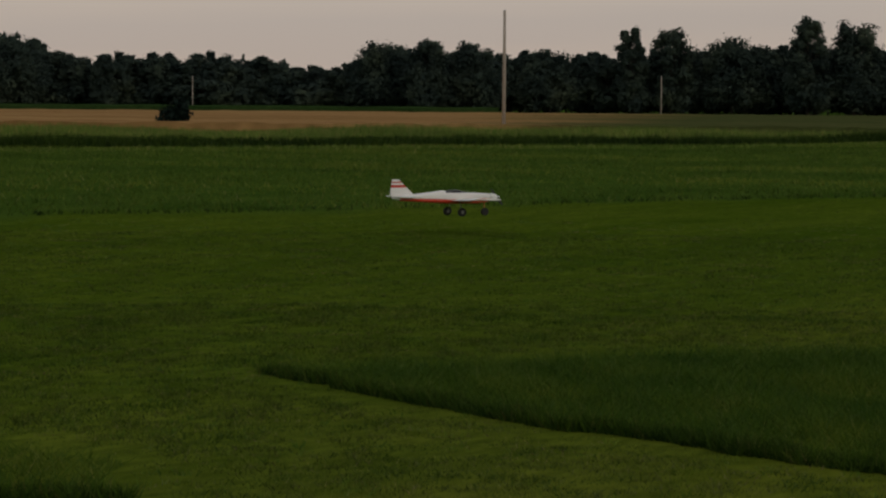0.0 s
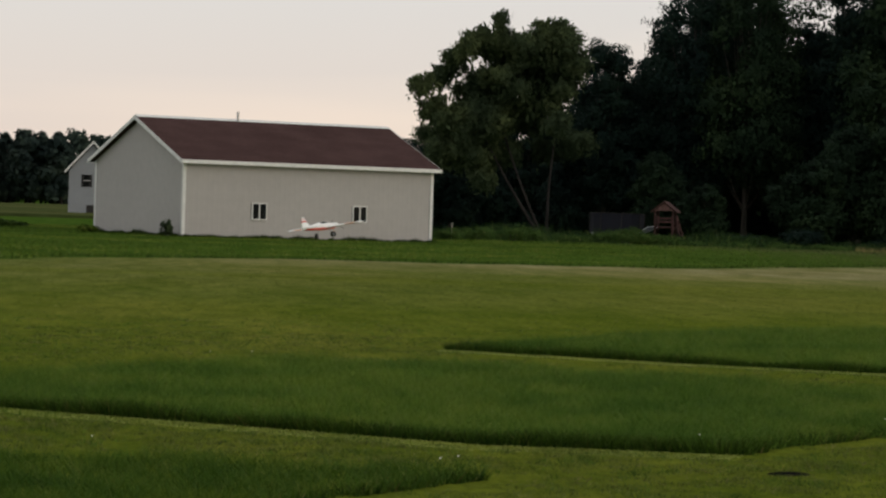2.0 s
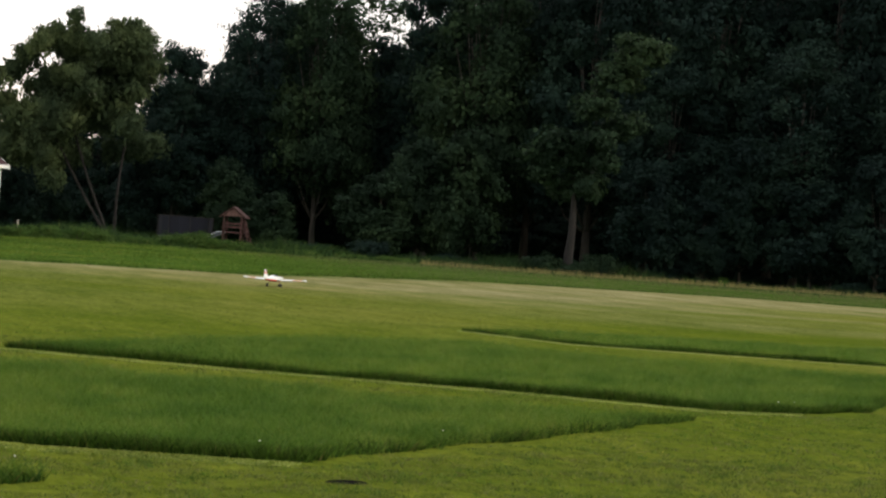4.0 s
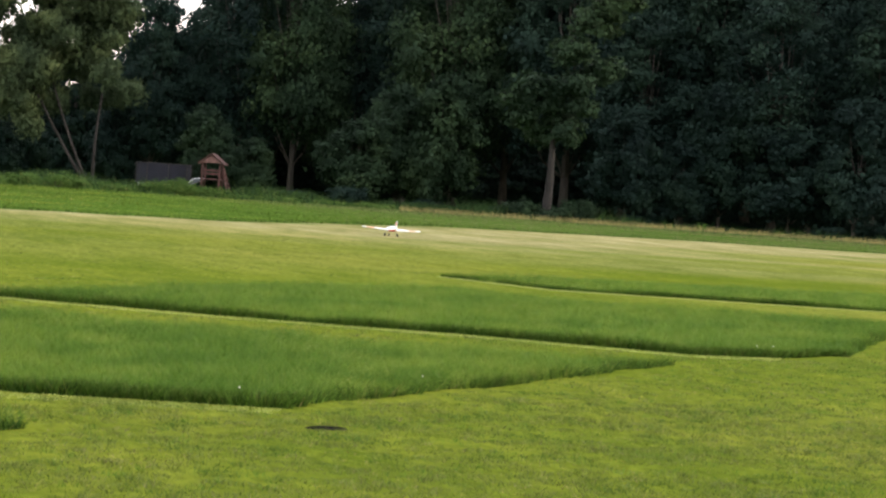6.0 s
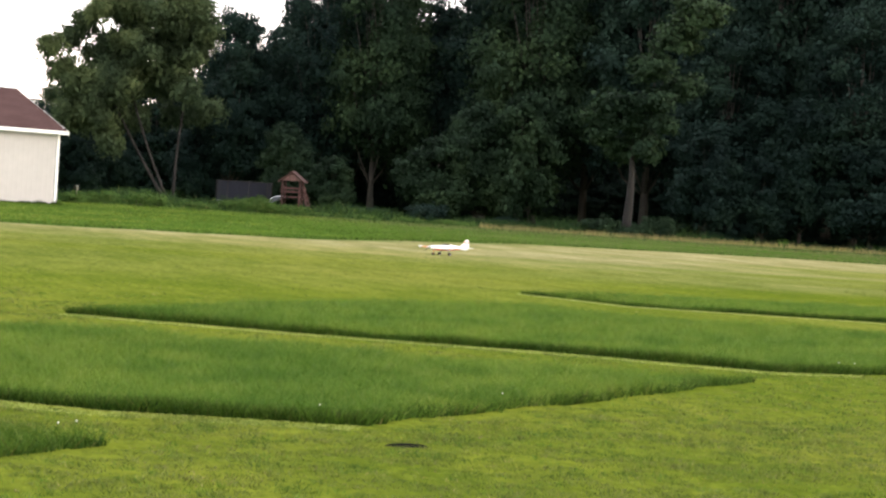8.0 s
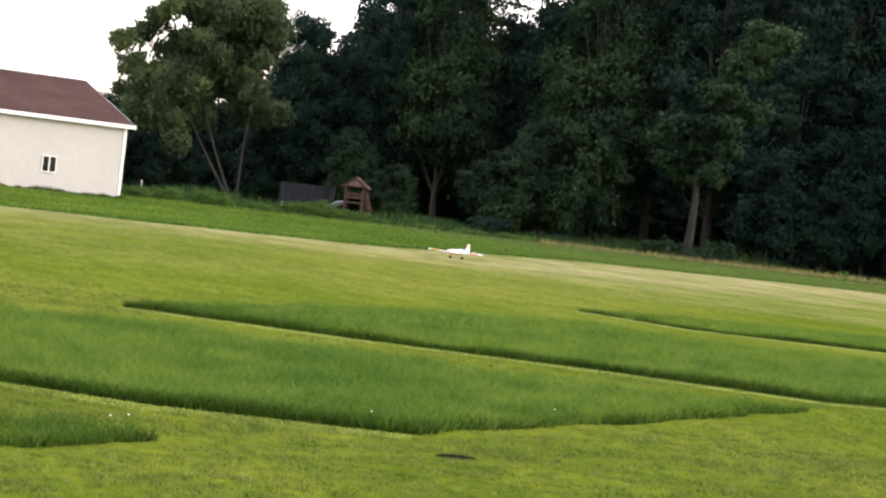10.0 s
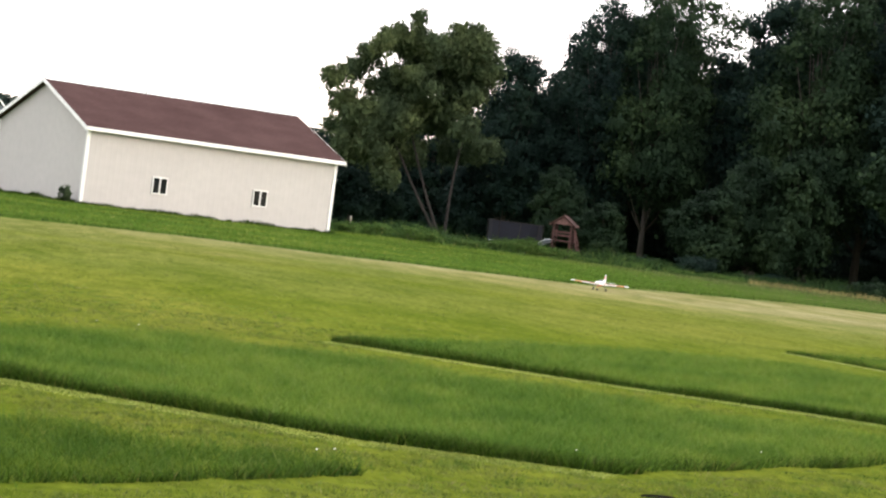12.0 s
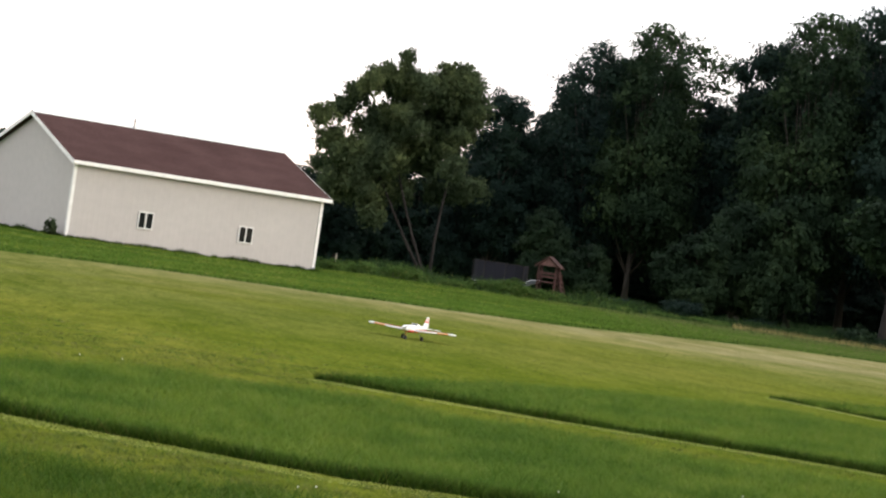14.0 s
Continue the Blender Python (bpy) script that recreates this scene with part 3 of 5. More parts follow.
def build_tree(name, m, lobes, height, leaves, size, seed, mat, label, base_r=0.2, leans=(0.0,), hang=0.0, thin=1.0, tufts=26, group="", fill=0.22, limbs=True, bark=None):
    t = thing(name, m, label, "tree", group)
    part("trunk", trunk_mesh(height, base_r, lobes, seed, leans, limbs), bark or M_BARK, t, smooth=True)
    me = crown_mesh("crown", lobes, leaves, size, seed, hang, thin, tufts, fill)
    me.materials.append(mat)
    c = new("crown", me)
    c.parent = t
    return t


def by_az(az, dist, turn=0.0, sink=0.05):
    a = radians(az)
    x, y = dist * math.sin(a), dist * math.cos(a)
    return pose(x, y, float(land(x, y)) - sink, 0, 0, turn)


def stretched(ob, sx, sz):
    ob.scale = (sx, sx, sz)
    return ob


PX = 4685.0     # a radian of view, in the units of the bearings' heights below


def height_for(top, dist):
    """The height over the ground of a crown that rises by top over the eye line at that distance."""
    return top / PX * dist + EYE - float(land(0, dist))


# the far line of trees across the fields: a few crowns, copied along an uneven line
def build_far_trees():
    rng = np.random.default_rng(11)
    kinds = []
    for i, (h, w) in enumerate(((14, 15), (15, 12), (13, 16), (16, 14), (14, 10), (15, 17))):
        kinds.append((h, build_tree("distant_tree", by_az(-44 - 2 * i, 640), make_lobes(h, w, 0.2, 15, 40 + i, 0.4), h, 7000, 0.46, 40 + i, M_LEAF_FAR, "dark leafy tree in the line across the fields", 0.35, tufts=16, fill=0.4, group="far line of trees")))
    tops = ((-42, 110), (-36.9, 108), (-36.2, 74), (-33, 78), (-31, 66), (-30.1, 58), (-29, 92), (-27.2, 88), (-24.5, 80), (-22, 92), (-20, 96), (-17, 92), (-15.6, 86), (-13, 80), (-10.8, 90), (-9.2, 88), (-7.5, 98), (-6, 100), (-4.2, 96), (-3.4, 106), (-2, 106), (4, 100))
    az = -41.5
    while az < 3.0:
        for row in range(2):
            h, k = kinds[rng.integers(0, len(kinds))]
            d = 612 + 32 * row + rng.uniform(-10, 10)
            a = az + rng.uniform(-0.25, 0.25)
            top = float(np.interp(a, *zip(*tops))) * rng.uniform(0.92, 1.13)
            stretched(copy_thing(k, by_az(a, d, rng.uniform(0, 360))), rng.uniform(0.8, 1.15), height_for(top, d) / h)
        az += rng.uniform(0.5, 0.75)


# crowns that stand out of that line: bearing, rise over the eye line, width
OUTSTANDING = ((-37.3, 112, 14), (-35.2, 77, 4), (-29.3, 106, 10), (-28.2, 110, 7), (-27.3, 106, 9), (-25.6, 95, 10), (-23.85, 134, 5), (-23.0, 132, 8), (-21.7, 117, 11), (-20.08, 154, 7), (-19.1, 148, 10), (-17.5, 138, 8), (-16.8, 153, 6), (-15.3, 100, 5), (-13.9, 111, 4), (-14.3, 104, 5), (-8.1, 110, 8), (-6.85, 130, 9), (-6.05, 112, 4), (-4.95, 186, 6), (-4.5, 172, 5), (-5.45, 154, 5))


def build_outstanding_trees():
    for i, (az, top, wid) in enumerate(OUTSTANDING):
        d = 590.0 + (i % 3) * 5
        h = height_for(top, d)
        lobes = make_lobes(h, wid * 1.45, 0.3, 30, 70 + i, 0.3, 1.15)
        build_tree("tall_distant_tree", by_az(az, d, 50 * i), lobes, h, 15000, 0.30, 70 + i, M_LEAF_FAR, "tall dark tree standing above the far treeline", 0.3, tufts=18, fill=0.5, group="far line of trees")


build_far_trees()
build_outstanding_trees()


def build_woods():
    rng = np.random.default_rng(5)
    kinds = []
    for i, (h, w, b, n, mat) in enumerate(((17, 9, 2.6, 34, M_LEAF), (19, 10, 3.2, 38, M_LEAF_OLIVE), (15, 9, 0.5, 30, M_LEAF), (20, 11, 3.4, 38, M_LEAF), (17, 8, 3.6, 30, M_LEAF_OLIVE), (8, 6.5, 0.5, 22, M_LEAF_OLIVE), (9, 6.5, 0.8, 22, M_LEAF))):
        kinds.append((h, build_tree("woodland_tree", by_az(31 + 3 * i, 178), make_lobes(h, w, b, n, 20 + i, 0.45), h, 46000 if i < 5 else 26000, 0.125, 20 + i, mat, "tall dense dark green tree at the wood's edge" if i < 5 else "young spreading tree before the wood", 0.3 if i < 5 else 0.14, group="trees of the wood")))
    # bearing, distance, rise over the eye line, spread, kind
    for az, d, top, sp, k in ((9.05, 172, 300, 0.62, 0), (10.3, 178, 335, 0.6, 2), (10.95, 174, 410, 0.7, 3), (11.6, 182, 395, 0.8, 0), (12.1, 172, 462, 0.7, 1), (13.5, 176, 345, 0.8, 2), (14.6, 172, 460, 0.75, 0), (15.6, 168, 520, 0.85, 1), (16.7, 174, 540, 0.9, 3), (18.0, 166, 560, 0.95, 0), (19.3, 172, 560, 1, 3), (20.6, 164, 580, 1, 0), (21.9, 170, 580, 1, 3), (23.2, 164, 600, 1, 0), (24.6, 168, 600, 1, 3), (26.0, 162, 600, 1, 0), (27.5, 164, 600, 1, 1), (29, 166, 600, 1, 3), (19.7, 160, 330, 0.8, 0), (22.5, 158, 380, 0.8, 3), (25.2, 156, 400, 0.9, 0), (9.6, 176, 180, 0.6, 0)):
        h, ob = kinds[k]
        stretched(copy_thing(ob, by_az(az, d, rng.uniform(0, 360))), sp, height_for(top + 8, d) / h)
    # younger trees whose crowns come down to the ground, in front
    for az, d, top, sp in ((5.15, 170, 105, 0.6), (5.75, 166, 120, 0.6), (6.4, 170, 95, 0.5), (8.3, 172, 120, 0.55), (10.25, 164, 112, 0.55), (11.25, 161, 58, 0.5), (13.55, 160, 108, 0.72), (14.35, 162, 175, 0.7), (15.3, 161, 195, 0.8), (19.35, 154, 150, 0.7), (20.5, 155, 105, 0.6), (21.4, 157, 215, 0.8), (22.9, 154, 140, 0.8), (24.3, 153, 200, 0.8)):
        h, ob = kinds[5 if 9 < az < 18 else 6]
        stretched(copy_thing(ob, by_az(az, d, rng.uniform(0, 360))), sp, height_for(top, d) / h)
    for az in np.arange(8.8, 30, 0.8):
        h, ob = kinds[2]
        top = float(np.interp(az, (8.8, 10, 11, 12, 13.2, 14, 15, 16, 18, 30), (230, 250, 350, 400, 250, 330, 400, 460, 520, 560)))
        stretched(copy_thing(ob, by_az(az, 192 + rng.uniform(-4, 4), rng.uniform(0, 360))), 1.1, height_for(top, 192) / h)
    # a thicket inside the wood that closes the view under the crowns
    for az in np.arange(8.6, 31, 0.55):
        h, ob = kinds[2]
        stretched(copy_thing(ob, by_az(az, 186 + rng.uniform(-3, 3), rng.uniform(0, 360))), 0.62, rng.uniform(5.0, 7.0) / h)
    for az, top in ((4.75, 126), (5.4, 135), (6.0, 140), (6.7, 160), (7.4, 180), (8.3, 135), (5.1, 100), (6.4, 110), (7.85, 168)):
        h, ob = kinds[2]
        stretched(copy_thing(ob, by_az(az, 186 + rng.uniform(-4, 4), rng.uniform(0, 360))), 0.7, height_for(top, 186) / h)
    # unseen trees added behind the camera, to block low sky and darken reflections
    for az in np.arange(70, 300, 9.0):
        h, ob = kinds[rng.integers(0, 5)]
        stretched(copy_thing(ob, by_az(az, 120 + rng.uniform(-15, 15), rng.uniform(0, 360))), 1.5, 0.8)


build_woods()
# an open, see-through crown against the sky
build_tree("thin_crowned_tree", by_az(13.15, 178, 20), make_lobes(height_for(450, 178), 9.5, 4, 26, 88, 0.4), height_for(450, 178), 14000, 0.13, 88, M_LEAF_OLIVE, "tall tree with a thin crown that lets the sky through", 0.25, thin=2.0, tufts=16)
build_tree("poplar_tree", by_az(14.45, 176, 20), make_lobes(height_for(445, 176), 4.0, 3, 22, 89, 0.4), height_for(445, 176), 8000, 0.13, 89, M_LEAF_OLIVE, "slender tall tree with loose leaves", 0.2)


def build_willow():
    d = 158.0
    rng = np.random.default_rng(3)
    # bearings and rises over the eye line of the crown's billows
    spots = [(5.15, 222, 0.9), (5.4, 185, 0.98), (5.45, 242, 0.84), (5.75, 270, 0.9), (6.05, 290, 0.84), (6.3, 306, 1.01), (6.65, 306, 1.23), (6.75, 344, 0.56), (6.9, 278, 1.34), (7.2, 296, 1.01), (7.5, 292, 1.34), (7.85, 320, 1.23), (8.2, 308, 1.12), (8.35, 272, 1.23), (7.9, 268, 1.57), (7.4, 242, 1.57), (6.9, 228, 1.57), (6.4, 232, 1.23), (6.0, 218, 0.9), (6.3, 178, 1.46), (5.75, 160, 1.22), (5.4, 135, 1.22), (6.0, 148, 1.46), (6.6, 165, 1.59), (7.1, 178, 1.59), (7.6, 192, 1.59), (8.05, 222, 1.12), (8.4, 130, 1.22), (8.0, 160, 0.9), (6.6, 112, 1.2), (6.15, 102, 1.3), (5.6, 108, 1.1), (7.05, 112, 0.8), (7.75, 118, 0.8), (6.5, 66, 0.9)]
    lobes = []
    for az, el, q in spots:
        lobes.append(((az - 7.85) * math.pi / 180 * d, rng.uniform(-1.5, 2.5), el / PX * d + EYE + 0.2, q * 0.9, q * 1.0, q * 0.66))
    build_tree("willow_tree", by_az(7.85, d, -7.85), lobes, 10.5, 76000, 0.095, 9, M_LEAF_LIGHT, "broad willow with a pale airy crown and forked trunk", 0.13, (-0.62, -0.42, 0.055), 0.5, 1.4, 18, fill=0.16, limbs=False, bark=M_WILLOWBARK)


build_willow()


def build_oak():
    d = 147.0
    rng = np.random.default_rng(8)
    lobes = [((az - 17.65) * math.pi / 180 * d, rng.uniform(-1, 1), el / PX * d + EYE + 0.4, q, q, q * 0.7) for az, el, q in ((17.2, 140, 0.9), (17.5, 92, 0.9), (17.95, 96, 1.0), (17.35, 100, 0.8), (17.85, 118, 0.9), (17.6, 140, 0.9), (17.0, 115, 0.8), (16.85, 150, 0.9), (17.2, 175, 1.1), (17.7, 165, 1.0), (18.1, 180, 1.1), (18.0, 240, 1.2), (18.5, 290, 1.3), (18.3, 140, 0.8), (18.7, 210, 1.1), (18.9, 340, 1.4))]
    build_tree("oak_tree", by_az(17.65, d, -17.65), lobes, 9.0, 18000, 0.12, 31, M_LEAF_OLIVE, "tree with a bare grey trunk and light green boughs", 0.3, (0.02,), limbs=False, bark=M_DARKBARK)


build_oak()


def build_bush(name, m, w, h, leaves, size, seed, mat, label, group=""):
    rng = np.random.default_rng(seed)
    b = thing(name, m, label, "bush", group)
    lobes = [(rng.uniform(-0.3, 0.3) * w, rng.uniform(-0.3, 0.3) * w, h * rng.uniform(0.25, 0.6), w * rng.uniform(0.22, 0.34), w * rng.uniform(0.22, 0.34), h * rng.uniform(0.28, 0.4)) for i in range(7)]
    me = crown_mesh("foliage", lobes, leaves, size, seed, 0.0, 1.0, 14)
    me.materials.append(mat)
    f = new("foliage", me)
    f.parent = b
    bm = bmesh.new()
    for lb in lobes:
        tube(bm, [(lb[0] * 0.2, lb[1] * 0.2, -0.1), (lb[0] * 0.7, lb[1] * 0.7, lb[2] * 0.6), lb[:3]], [0.03 * w / 2, 0.02 * w / 2, 0.008 * w / 2], 5)
    part("stems", bm, M_BARK, b)
    return b


def build_undergrowth():
    rng = np.random.default_rng(17)
    kinds = [build_bush("undergrowth_bush", by_az(31 + i, 150), 3.4, 2.6, 7000, 0.075, 50 + i, M_LEAF, "leafy bush at the foot of the wood", "undergrowth") for i in range(3)]
    az = 5.0
    while az < 30:
        near = 164 if 8.4 < az < 11.4 else 150
        stretched(copy_thing(kinds[rng.integers(0, 3)], by_az(az, rng.uniform(near, near + 12), rng.uniform(0, 360))), rng.uniform(0.6, 1.0), rng.uniform(0.25, 0.6))
        az += rng.uniform(1.1, 2.6)


build_undergrowth()
for i, (az, d, w, h) in enumerate(((17.25, 146, 1.5, 1.3), (17.95, 145.5, 1.7, 1.0), (17.6, 144.5, 1.6, 0.6), (18.4, 146, 1.8, 1.5), (16.8, 147, 1.8, 1.1))):
    build_bush("undergrowth_bush", by_az(az, d, 40 * i), w, h, 3000, 0.06, 160 + i, M_LEAF_OLIVE, "leafy bush round the foot of a tree", "undergrowth")
build_bush("round_shrub", by_az(-3.65, 120), 1.5, 0.42, 900, 0.06, 61, M_DARKWEED, "low dark round shrub in the field")
build_bush("field_bush", by_az(-33.7, 168), 2.0, 2.3, 3200, 0.09, 62, M_LEAF, "dark bush standing at the edge of the wheat")
build_bush("field_bush", by_az(-33.1, 184), 2.2, 0.7, 900, 0.09, 63, M_LEAF, "low dark bush at the edge of the wheat")
build_bush("corner_shrub", pose(-0.62, 104.1, 0), 0.5, 0.72, 900, 0.05, 64, M_LEAF_LIGHT, "slim green shrub against the barn wall")
build_bush("wall_weeds", pose(-3.9, 110.4, -0.02), 0.8, 0.35, 500, 0.05, 65, M_WEED, "low weeds at the barn's corner")
for i, (az, d, w, h) in enumerate(((5.75, 122, 1.4, 0.55), (8.95, 136, 1.6, 0.55), (9.25, 136, 1.8, 0.62), (9.7, 134, 1.5, 0.75), (6.3, 126, 1.6, 0.6), (7.1, 128, 2.0, 0.7), (7.5, 130, 1.6, 0.75), (9.55, 134, 1.6, 0.85), (9.9, 135, 2.0, 0.62), (10.4, 136, 2.0, 0.5), (10.9, 137, 2.0, 0.5), (11.8, 140, 2.4, 0.55), (12.8, 142, 2.4, 0.55), (8.4, 132, 2.0, 0.45), (13.9, 142, 2.4, 0.55))):
    build_bush("tall_weeds", by_az(az, d), w, h * (1.25 if az < 10.6 else 0.7), 2600, 0.035, 120 + i, M_CLUMP, "clump of green tall weeds", "weed clumps")
for i, (az, d, w, h) in enumerate(((-5.0, 236, 3.2, 1.5), (-5.6, 235, 2.4, 1.1), (-4.5, 236, 2.6, 0.9), (-6.05, 234, 1.4, 0.8), (-7.3, 233, 1.2, 0.9))):
    build_bush("yard_shrub", by_az(az, d), w, h, 900, 0.10, 140 + i, M_LEAF, "overgrown shrub in front of the ranch house", "yard shrubs")


# ---- the houses, camper and van across the field ----
M_BRICK = two_scale("pale_brick", (0.22, 0.17, 0.13), (0.30, 0.24, 0.19), 0.8, 12, 0.9)
M_GREYROOF = two_scale("grey_shingles", (0.034, 0.027, 0.03), (0.055, 0.045, 0.048), 0.6, 8.0, 0.95, 0, 0.4, 0.02, None, 0.35, 0.05)
M_DARK = plain("dark_opening", (0.02, 0.017, 0.015), 0.8)
M_REDDOOR = plain("brown_door", (0.12, 0.04, 0.025), 0.6)
M_GREYSIDING = two_scale("grey_lap_siding", (0.26, 0.27, 0.285), (0.29, 0.30, 0.315), 0.5, 6, 0.6, 0, 0.05, 0.003, None, 0.4, 0.3, (0.94, 1.04))
M_GELCOAT = plain("white_gelcoat", (0.72, 0.74, 0.79), 0.35, 0, 0.03)
M_STRIPE = plain("blue_stripe", (0.10, 0.12, 0.22), 0.4)
M_TYRE = plain("tyre_rubber", (0.02, 0.02, 0.02), 0.85)
# white van paint, tinted cream for the warm light falling on it
M_WARMWHITE = plain("warm_lit_white_paint", (0.85, 0.77, 0.64), 0.35)
M_TAIL = plain("red_lens", (0.45, 0.04, 0.02), 0.25)
M_PALEWOOD = two_scale("weathered_pole", (0.34, 0.29, 0.24), (0.48, 0.42, 0.36), 0.8, 12, 0.9, 0, 0.3, 0.01, (3, 3, 0.3))
M_CEDAR = two_scale("red_cedar", (0.044, 0.017, 0.014), (0.082, 0.033, 0.027), 1.5, 16, 0.85, 0, 0.3, 0.01, (3, 3, 0.5))
M_PALECEDAR = two_scale("faded_cedar", (0.12, 0.06, 0.05), (0.19, 0.10, 0.085), 1.5, 16, 0.85, 0, 0.3, 0.01, (3, 3, 0.5))
M_NET = plain("navy_net", (0.008, 0.008, 0.016), 0.95)
M_SLIDE = plain("grey_plastic", (0.06, 0.068, 0.078), 0.5)


def cylinder(x0, x1, y, z, r, sides=16):
    return tube(bmesh.new(), [(x0, y, z), (x1, y, z)], [r, r], sides)


def build_ranch():
    h = thing("ranch_house", by_az(-6.53, 240, 6.53, 0.4), "low brick ranch house with a grey hip roof", "house")
    bm = bmesh.new()
    ev, rz = 2.36, 4.05
    e = [bm.verts.new(p) for p in ((-6.8, -0.6, ev), (6.6, -0.6, ev), (6.6, 8.6, ev), (-6.8, 8.6, ev))]
    r = [bm.verts.new((-4.1, 4, rz)), bm.verts.new((3.8, 4, rz))]
    b = [bm.verts.new((v.co.x, v.co.y, ev - 0.12)) for v in e]
    for f in ((e[0], e[1], r[1], r[0]), (e[1], e[2], r[1]), (e[2], e[3], r[0], r[1]), (e[3], e[0], r[0]), (b[3], b[2], b[1], b[0])):
        bm.faces.new(f)
    for i in range(4):
        bm.faces.new((b[i], b[(i + 1) % 4], e[(i + 1) % 4], e[i]))
    part("hip_roof", bm, M_GREYROOF, h)
    part("front_wall", boxed(-2.4, 2.2, 0.0, 0.25, -0.2, 2.24), M_BRICK, h)
    part("porch_wall", boxed(2.2, 6.2, 1.6, 1.85, -0.2, 2.24), M_BRICK, h, "shaded recessed wall")
    part("back_wall", boxed(-6.4, 6.2, 7.9, 8.2, -0.2, 2.24), M_BRICK, h)
    part("end_wall", boxed(5.95, 6.2, 1.85, 7.9, -0.2, 2.24), M_BRICK, h)
    part("inner_wall", boxed(-2.65, -2.4, 0.0, 7.9, -0.2, 2.24), M_BRICK, h)
    part("gutter", boxed(-6.85, 6.65, -0.72, -0.61, ev - 0.16, ev + 0.01, 0.02), M_BRICK, h)
    for x in (-4.6, -3.9, -6.3):
        part("carport_post", boxed(x - 0.07, x + 0.07, -0.5, -0.36, -0.2, ev - 0.13), M_WHITE, h)
    part("door", boxed(-3.6, -2.7, 1.0, 1.1, -0.2, 2.0), M_REDDOOR, h)
    arch = bmesh.new()
    n = 10
    outer = [(0.62 * math.cos(math.pi * k / n), ev - 0.12 + 0.5 * math.sin(math.pi * k / n)) for k in range(n + 1)]
    inner = [(0.45 * math.cos(math.pi * k / n), ev - 0.12 + 0.36 * math.sin(math.pi * k / n)) for k in range(n, -1, -1)]
    prism(arch, outer + inner, "y", -0.80, -0.62)
    part("entrance_arch", arch, M_WHITE, h, "white arched moulding over the entrance")
    part("entrance_window", boxed(-0.26, 0.26, -0.03, 0.02, 0.6, 2.2), M_DARK, h)
    part("roof_ventilator", boxed(-1.1, 0.0, 3.0, 3.7, 3.5, 4.2, 0.06), M_WHITE, h, "white box on the roof")


def build_second_house():
    h = thing("grey_house", by_az(-1.94, 340, 1.94), "grey two-storey house with white eaves behind the barn", "house")
    bm = bmesh.new()
    prism(bm, [(-3.0, -0.2), (3.0, -0.2), (3.0, 5.8), (0, 9.1), (-3.0, 5.8)], "y", 0, 10)
    part("gable_end", bm, M_GREYSIDING, h)
    for s in (-1, 1):
        bm = bmesh.new()
        prism(bm, [(s * 3.5, 5.5), (0, 9.32), (0, 9.55), (s * 3.5, 5.73)], "y", -0.4, 10.4)
        part("roof_slope", bm, M_GREYROOF, h)
        bm = bmesh.new()
        prism(bm, [(s * 3.55, 5.40), (0, 9.28), (0, 9.6), (s * 3.55, 5.72)], "y", -0.50, -0.41)
        part("rake_board", bm, M_WHITE, h)
    w = new("window")
    w.parent = h
    w.matrix_local = pose(-0.75, -0.04, 4.5)
    part("pane", boxed(-0.4, 0.4, -0.02, 0.03, -0.75, 0.75), M_GLASS, w)
    for x in (-0.66, 0.42):
        part("shutter", boxed(x, x + 0.24, -0.05, 0.03, -0.8, 0.8, 0.01), M_DARK, w)
    part("mullion", boxed(-0.42, 0.42, -0.04, 0.0, -0.04, 0.04), M_WHITE, w)
    part("cellar_door", boxed(-0.7, 0.6, -0.05, 0.03, -0.1, 1.4), M_DARK, h)


